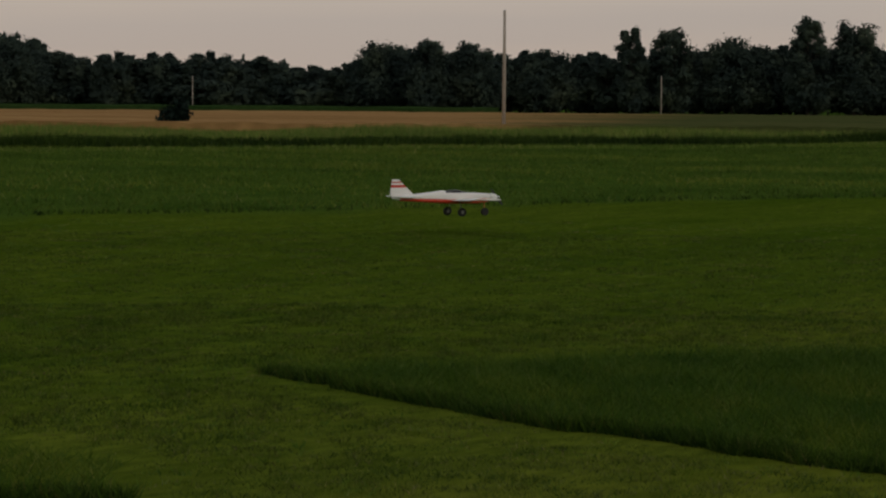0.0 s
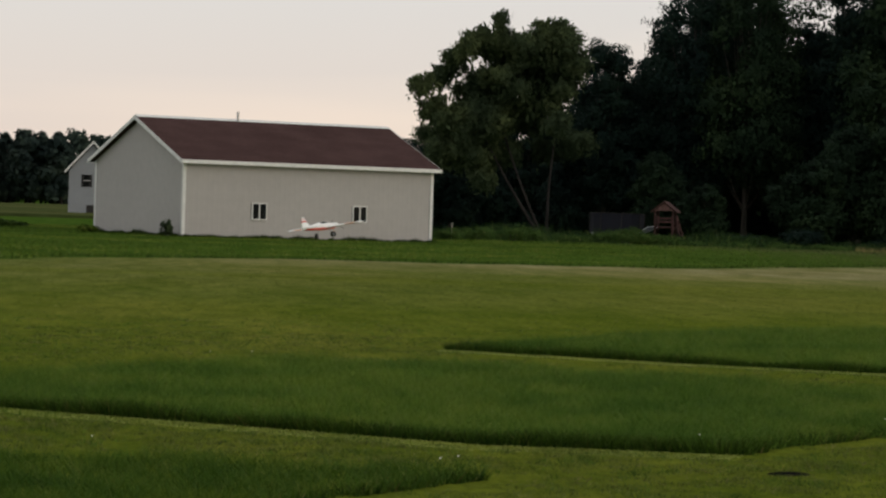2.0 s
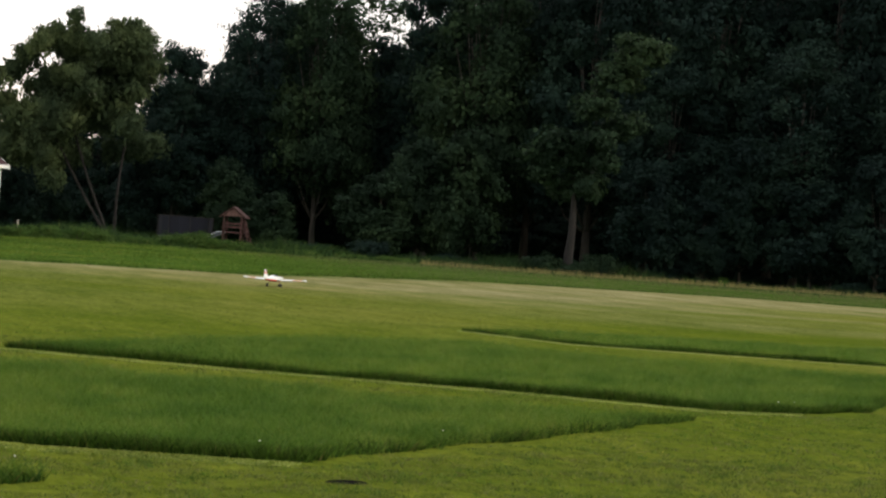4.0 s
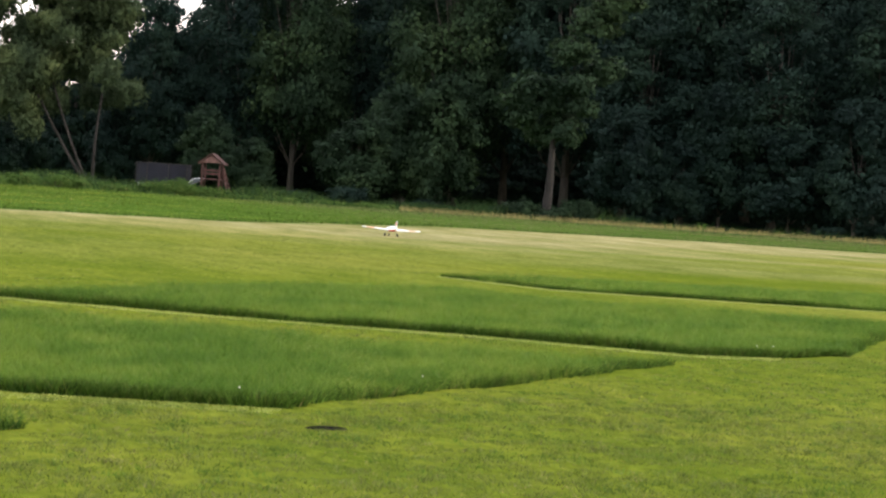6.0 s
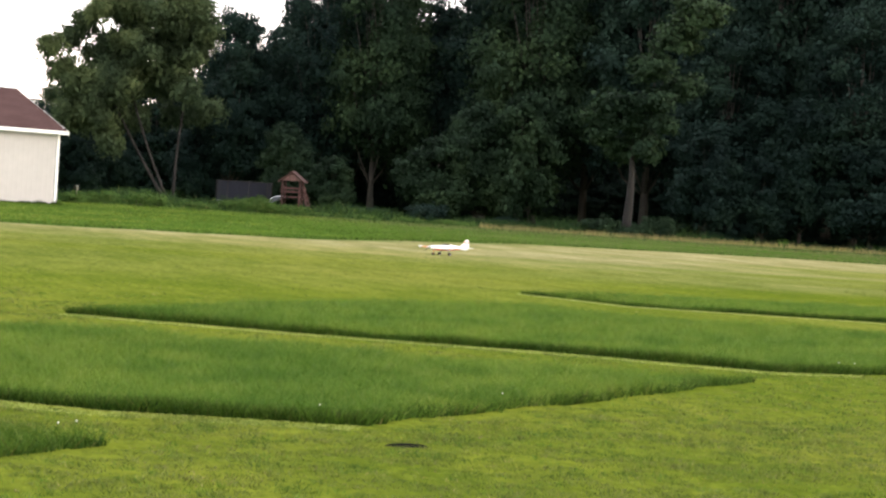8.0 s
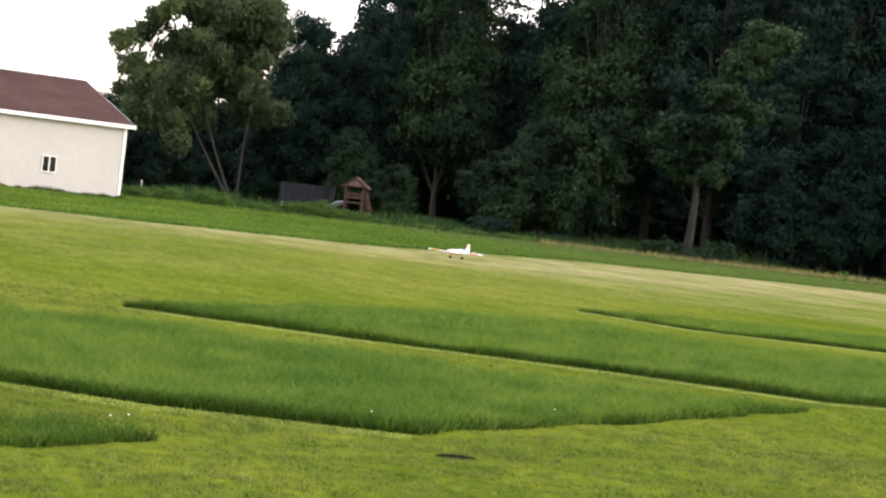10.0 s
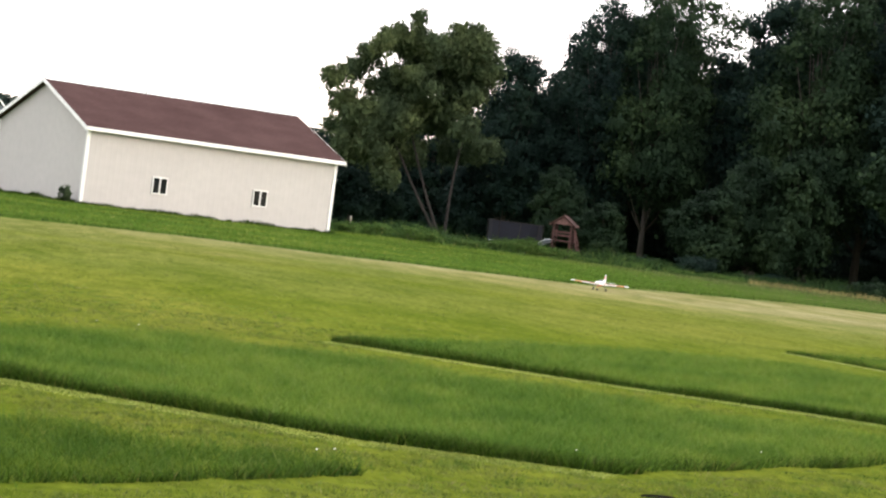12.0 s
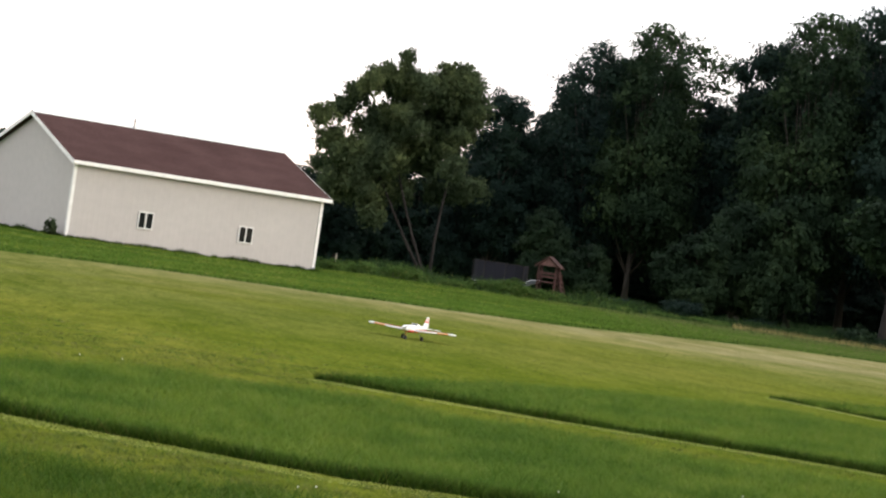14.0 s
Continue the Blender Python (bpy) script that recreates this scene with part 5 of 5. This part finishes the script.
def sector(az0, az1, r0, r1, n=10):
    a = np.radians(np.linspace(az0, az1, n))
    return [(r0 * math.sin(v), r0 * math.cos(v)) for v in a] + [(r1 * math.sin(v), r1 * math.cos(v)) for v in a[::-1]]


def rough_grass():
    out = VERGE + [(78, 100), (80, 140), (40, 150), (0, 160)] + polar([(a, r) for a, r in DITCH[::-1]]) + [(-60, 30)]
    px, py, rng = scatter(out, 48, 201)
    az = np.degrees(np.arctan2(px, py))
    keep = (az > -40) & (az < 28)
    # none inside the barn
    bx, by = px * math.cos(radians(26)) + (py - 104) * math.sin(radians(26)), -px * math.sin(radians(26)) + (py - 104) * math.cos(radians(26))
    keep &= ~((bx > -0.1) & (bx < BL + 0.1) & (by > -0.1) & (by < BW + 0.1))
    px, py = px[keep], py[keep]
    w = np.array([noise.noise((x * 0.12, y * 0.3, 4)) + 0.5 * noise.noise((x * 0.5, y * 0.9, 9)) for x, y in zip(px, py)])
    left = smooth((29.0 - px) / 12)
    h = (0.085 + 0.03 * smooth((4.0 - px) / 12)) * (1 + 0.7 * w + rng.uniform(-0.3, 0.3, len(px)))
    h = np.maximum(h * 0.75, 0.025)
    wild = rng.uniform(size=len(px)) < left
    blades("rough_grass", px[wild], py[wild], h[wild], 0.02, 1.9, M_WEED, rng, "rough dark green grass beyond the lawn", "grass")
    blades("pasture_grass", px[~wild], py[~wild], h[~wild] * 0.8, 0.018, 2.2, M_PASTURE, rng, "short light green grass before the wood", "grass")
    # a denser fringe right along the verge
    fr = VERGE[1:] + [(x - 0.25, y + 1.3) for x, y in VERGE[:0:-1]]
    px, py, rng = scatter(fr, 40, 202)
    blades("verge_grass", px, py, rng.uniform(0.03, 0.09, len(px)), 0.03, 1.0, M_DARKWEED, rng, "darker grass along the edge of the mown lawn", "grass")


def weed_bank():
    """Weeds that grow taller from the grass towards the wood, its shade painted in."""
    px, py, rng = scatter(sector(4.2, 30, 118, 152, 24), 42, 208)
    r, az = np.hypot(px, py), np.degrees(np.arctan2(px, py))
    w = np.array([noise.noise((x * 0.25, y * 0.12, 31)) + 0.6 * noise.noise((x * 0.9, y * 0.4, 32)) for x, y in zip(px, py)])
    foot = np.interp(az, (4, 9, 10.6, 14, 18, 30), (122, 129, 131, 136, 142, 143))
    rise = smooth((r + 5 * w - foot) / 14.0)
    keep = rng.uniform(size=len(px)) < rise + 0.05
    px, py, w, rise = px[keep], py[keep], w[keep], rise[keep]
    h = np.clip((0.10 + 0.62 * rise) * (1 + 1.1 * w), 0.04, 1.1) * rng.uniform(0.5, 1.15, len(px))
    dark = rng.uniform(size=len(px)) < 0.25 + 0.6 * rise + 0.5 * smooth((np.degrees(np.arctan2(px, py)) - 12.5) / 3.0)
    for k, mat, lab in ((~dark, M_CLUMP, "green tall weeds on the bank before the wood"), (dark, M_UNDER, "green weeds at the wood's foot with its shade put in their colour")):
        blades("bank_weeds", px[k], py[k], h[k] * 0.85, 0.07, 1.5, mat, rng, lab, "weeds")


def barn_foot():
    """Unmown grass that leans against the barn's walls; its dark colour paints their shadow."""
    rng = np.random.default_rng(207)
    n = 5200
    u = rng.uniform(-0.2, BL + BW + 0.2, n)
    off = np.abs(rng.normal(size=n)) * 0.16 + 0.05
    front = u < BL + 0.1
    lx, ly = np.where(front, u, -off), np.where(front, -off, u - BL)
    c, q = math.cos(radians(26)), math.sin(radians(26))
    px, py = lx * c - ly * q, 104.0 + lx * q + ly * c
    w = np.array([noise.noise((a * 0.7, 3.0, 1.0)) + 0.6 * noise.noise((a * 2.5, 1.0, 5.0)) for a in u])
    blades("wall_grass", px, py, np.clip(0.13 * (1 + 1.3 * w), 0.03, 0.4) * rng.uniform(0.6, 1.3, n), 0.03, 0.8, M_DARKWEED, rng, "unmown grass along the foot of the barn, its shadow put in the dark colour", "grass")


def polar(pairs):
    return [(r * math.sin(radians(a)), r * math.cos(radians(a))) for a, r in pairs]


def ditch():
    px, py, rng = scatter(polar(DITCH) + polar([(a, r + 5) for a, r in DITCH[::-1]]), 70, 203)
    w = np.array([noise.noise((x * 0.15, y * 0.15, 2)) + 0.5 * noise.noise((x * 0.6, y * 0.6, 6)) for x, y in zip(px, py)])
    blades("ditch_grass", px, py, np.clip(0.27 * (1 + 1.5 * w), 0.05, 0.6) * rng.uniform(0.6, 1.1, len(px)), 0.07, 1.2, M_DARKWEED, rng, "dark rank grass along a ditch", "grass")
    px, py, rng = scatter(polar([(a, r + 5) for a, r in DITCH]) + polar([(-10.8, 175), (-20, 150), (-30, 125), (-41, 112)]), 40, 204)
    w = np.array([noise.noise((x * 0.1, y * 0.1, 12)) for x, y in zip(px, py)])
    blades("pale_grass", px, py, np.clip(0.36 * (1 + 1.3 * w), 0.08, 0.75) * rng.uniform(0.5, 1.2, len(px)), 0.07, 1.0, M_HAY, rng, "pale seeding grass behind the ditch", "grass")
    px, py, rng = scatter(polar([(a, r - 7) for a, r in DITCH]) + polar([(a, r - 1) for a, r in DITCH[::-1]]), 9, 206)
    blades("pale_grass", px, py, rng.uniform(0.03, 0.14, len(px)), 0.06, 1.5, M_HAY, rng, "pale seeding grass before the ditch", "grass")


def dry_grass():
    px, py, rng = scatter(sector(14.5, 27.5, 132, 140), 16, 205)
    blades("dry_grass", px, py, rng.uniform(0.06, 0.34, len(px)), 0.045, 0.7, M_STRAW, rng, "dry straw-coloured grass at the wood's foot", "grass")


# ---- the lawn's blades and the uncut strips ----
STRIP_BACK = [(11.45, 41.33), (12.45, 38.6), (16.39, 37.7), (21.5, 37.3), (25, 45.5), (19.2, 43.9), (17.3, 43.6), (14.0, 43.1)]
STRIP_MIDDLE = [(2.84, 28.33), (5.1, 26.93), (7.79, 25.7), (9.46, 24.48), (10.45, 24.69), (11.6, 25.6), (16.0, 33.2), (14.4, 33.2), (11.1, 34.4), (10.2, 36.2), (7.4, 34.4), (3.7, 29.9)]
STRIP_NEAR = [(-3.44, 19.28), (-1.28, 19.2), (0.35, 18.16), (2.01, 17.1), (3.67, 16.79), (4.67, 18.03), (5.92, 19.44), (7.56, 21.54), (8.71, 23.0), (7.8, 22.6), (5.6, 23.75), (2.3, 25.4), (0.9, 25.4), (-0.8, 23.2), (-2.3, 20.8)]
STRIP_SIDE = [(-7.93, 12.71), (-6.32, 11.76), (-5.27, 11.2), (-3.48, 10.54), (-1.0, 11.6), (0.97, 13.92), (1.83, 14.97), (1.7, 15.3), (1.1, 15.4), (-0.9, 15.7), (-3.5, 16.9), (-4.6, 16.9), (-5.3, 15.6), (-6.5, 14.7), (-7.3, 13.3)]
STRIP_CORNER = [(-7.4, 9.5), (-6.4, 9.25), (-5.7, 8.3), (-7.5, 7.5)]
STRIPS = ((STRIP_BACK, 0.13, 600), (STRIP_MIDDLE, 0.15, 1200), (STRIP_NEAR, 0.15, 1700), (STRIP_SIDE, 0.13, 1700), (STRIP_CORNER, 0.12, 900))


def lawn_blades():
    for r0, r1, per, h, w, seed in ((8, 20, 2900, 0.024, 0.0055, 301), (20, 31, 1000, 0.018, 0.009, 302), (31, 62, 130, 0.014, 0.016, 303)):
        px, py, rng = scatter(sector(-41, 28, r0, r1, 24), per, seed)
        keep = np.ones(len(px), bool)
        for outline, _, _ in STRIPS:
            keep &= ~inside(px, py, outline)
        keep &= ~inside(px, py, VERGE + [(80, 120), (-80, 120), (-60, 20)])
        keep &= np.hypot(px - 3.67, (py - 15.6) * 1.7) > 0.15
        px, py = px[keep], py[keep]
        near = np.min([edge_distance(px, py, outline) for outline, _, _ in STRIPS], 0)
        h = h * (0.35 + 0.65 * smooth(near / 0.5))
        clump = np.array([noise.noise((x * 5.0, y * 4.0, 21)) + 0.6 * noise.noise((x * 1.4, y * 1.1, 22)) for x, y in zip(px, py)])
        h = h * rng.uniform(0.5, 1.2, len(px)) * np.clip(0.95 + 1.1 * clump, 0.3, 1.9)
        lush = rng.uniform(size=len(px)) < lushness(px)
        for k, mat, lab in ((~lush, M_BLADE, "short yellow-green mown grass of the lawn"), (lush, M_BLADE_LUSH, "short dark green mown grass of the lawn")):
            blades("lawn_grass", px[k], py[k], h[k], w, 1.9, mat, rng, lab, "grass")


def lawn_tufts():
    """Coarser dark tufts and patches of dead thatch that the mower leaves in the lawn."""
    cx, cy, rng = scatter(sector(-41, 28, 9, 34, 24), 6.0, 311)
    spread = rng.uniform(0.02, 0.07, len(cx))
    n = 16
    px = np.repeat(cx, n) + rng.normal(size=len(cx) * n) * np.repeat(spread, n)
    py = np.repeat(cy, n) + rng.normal(size=len(cx) * n) * np.repeat(spread, n)
    tx, ty, rng2 = scatter(sector(-41, 28, 9, 34, 24), 420, 312)
    w = np.array([noise.noise((x * 1.7, y * 1.3, 41)) + 0.6 * noise.noise((x * 6.0, y * 5.0, 42)) for x, y in zip(tx, ty)])
    tx, ty = tx[w > 0.42], ty[w > 0.42]
    for x, y, h, wid, lean, mat, lab in ((px, py, rng.uniform(0.018, 0.045, len(px)), 0.006, 1.3, M_TALL, "coarse green tufts in the mown lawn"), (tx, ty, rng2.uniform(0.010, 0.026, len(tx)), 0.008, 2.5, M_THATCH, "dull dead thatch in the mown lawn")):
        keep = ~inside(x, y, VERGE + [(80, 120), (-80, 120), (-60, 20)]) & (np.hypot(x - 3.67, y - 15.6) > 0.2)
        for outline, _, _ in STRIPS:
            keep &= ~inside(x, y, outline)
        blades("lawn_tufts", x[keep], y[keep], h[keep], wid, lean, mat, rng, lab, "grass")


def clover(x, y, h, seed):
    f = thing("clover_flower", pose(x, y, 0, 0, 0, seed * 40), "white clover flower head in the grass", "flower", "clover flowers")
    part("stem", tube(bmesh.new(), [(0, 0, -0.01), (0.004, 0, h)], [0.002, 0.002], 5), M_TALL, f)
    bm = bmesh.new()
    bmesh.ops.create_icosphere(bm, subdivisions=1, radius=0.0065, matrix=pose(0.004, 0, h))
    part("head", bm, M_FLOWER, f)


M_LANE = leafy("fresh_cut_grass", [(0.0, (0.27, 0.335, 0.08)), (1.0, (0.40, 0.43, 0.16))], 0.6, 0.7, 0.4)


def mown_lane(front, seed):
    """The pale, freshly cut lane along the front of an uncut strip."""
    out = front + [(x - 0.18, y - 0.40) for x, y in front[::-1]]
    px, py, rng = scatter(out, 2800, seed)
    blades("mown_lane", px, py, rng.uniform(0.006, 0.018, len(px)), 0.010, 1.4, M_LANE, rng, "pale freshly mown lane beside the uncut grass", "grass")


lawn_blades()
lawn_tufts()
mown_lane(STRIP_BACK[:4], 401)
mown_lane(STRIP_MIDDLE[:5], 402)
mown_lane(STRIP_NEAR[:5], 403)
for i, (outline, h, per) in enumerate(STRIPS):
    tall_patch(outline, per, h, 0.0058, i + 1, "strip of taller uncut grass with a dark edge", M_TALL_DARK if i > 2 else None)
rough_grass()
barn_foot()
weed_bank()
ditch()
dry_grass()
for i, (x, y) in enumerate(((1.5, 15.0), (1.62, 15.15), (3.4, 17.0), (5.1, 18.7), (10.4, 24.8), (0.3, 25.0), (0.7, 25.2), (10.2, 24.75), (-0.5, 15.9))):
    clover(x, y, 0.11, i)
motions()
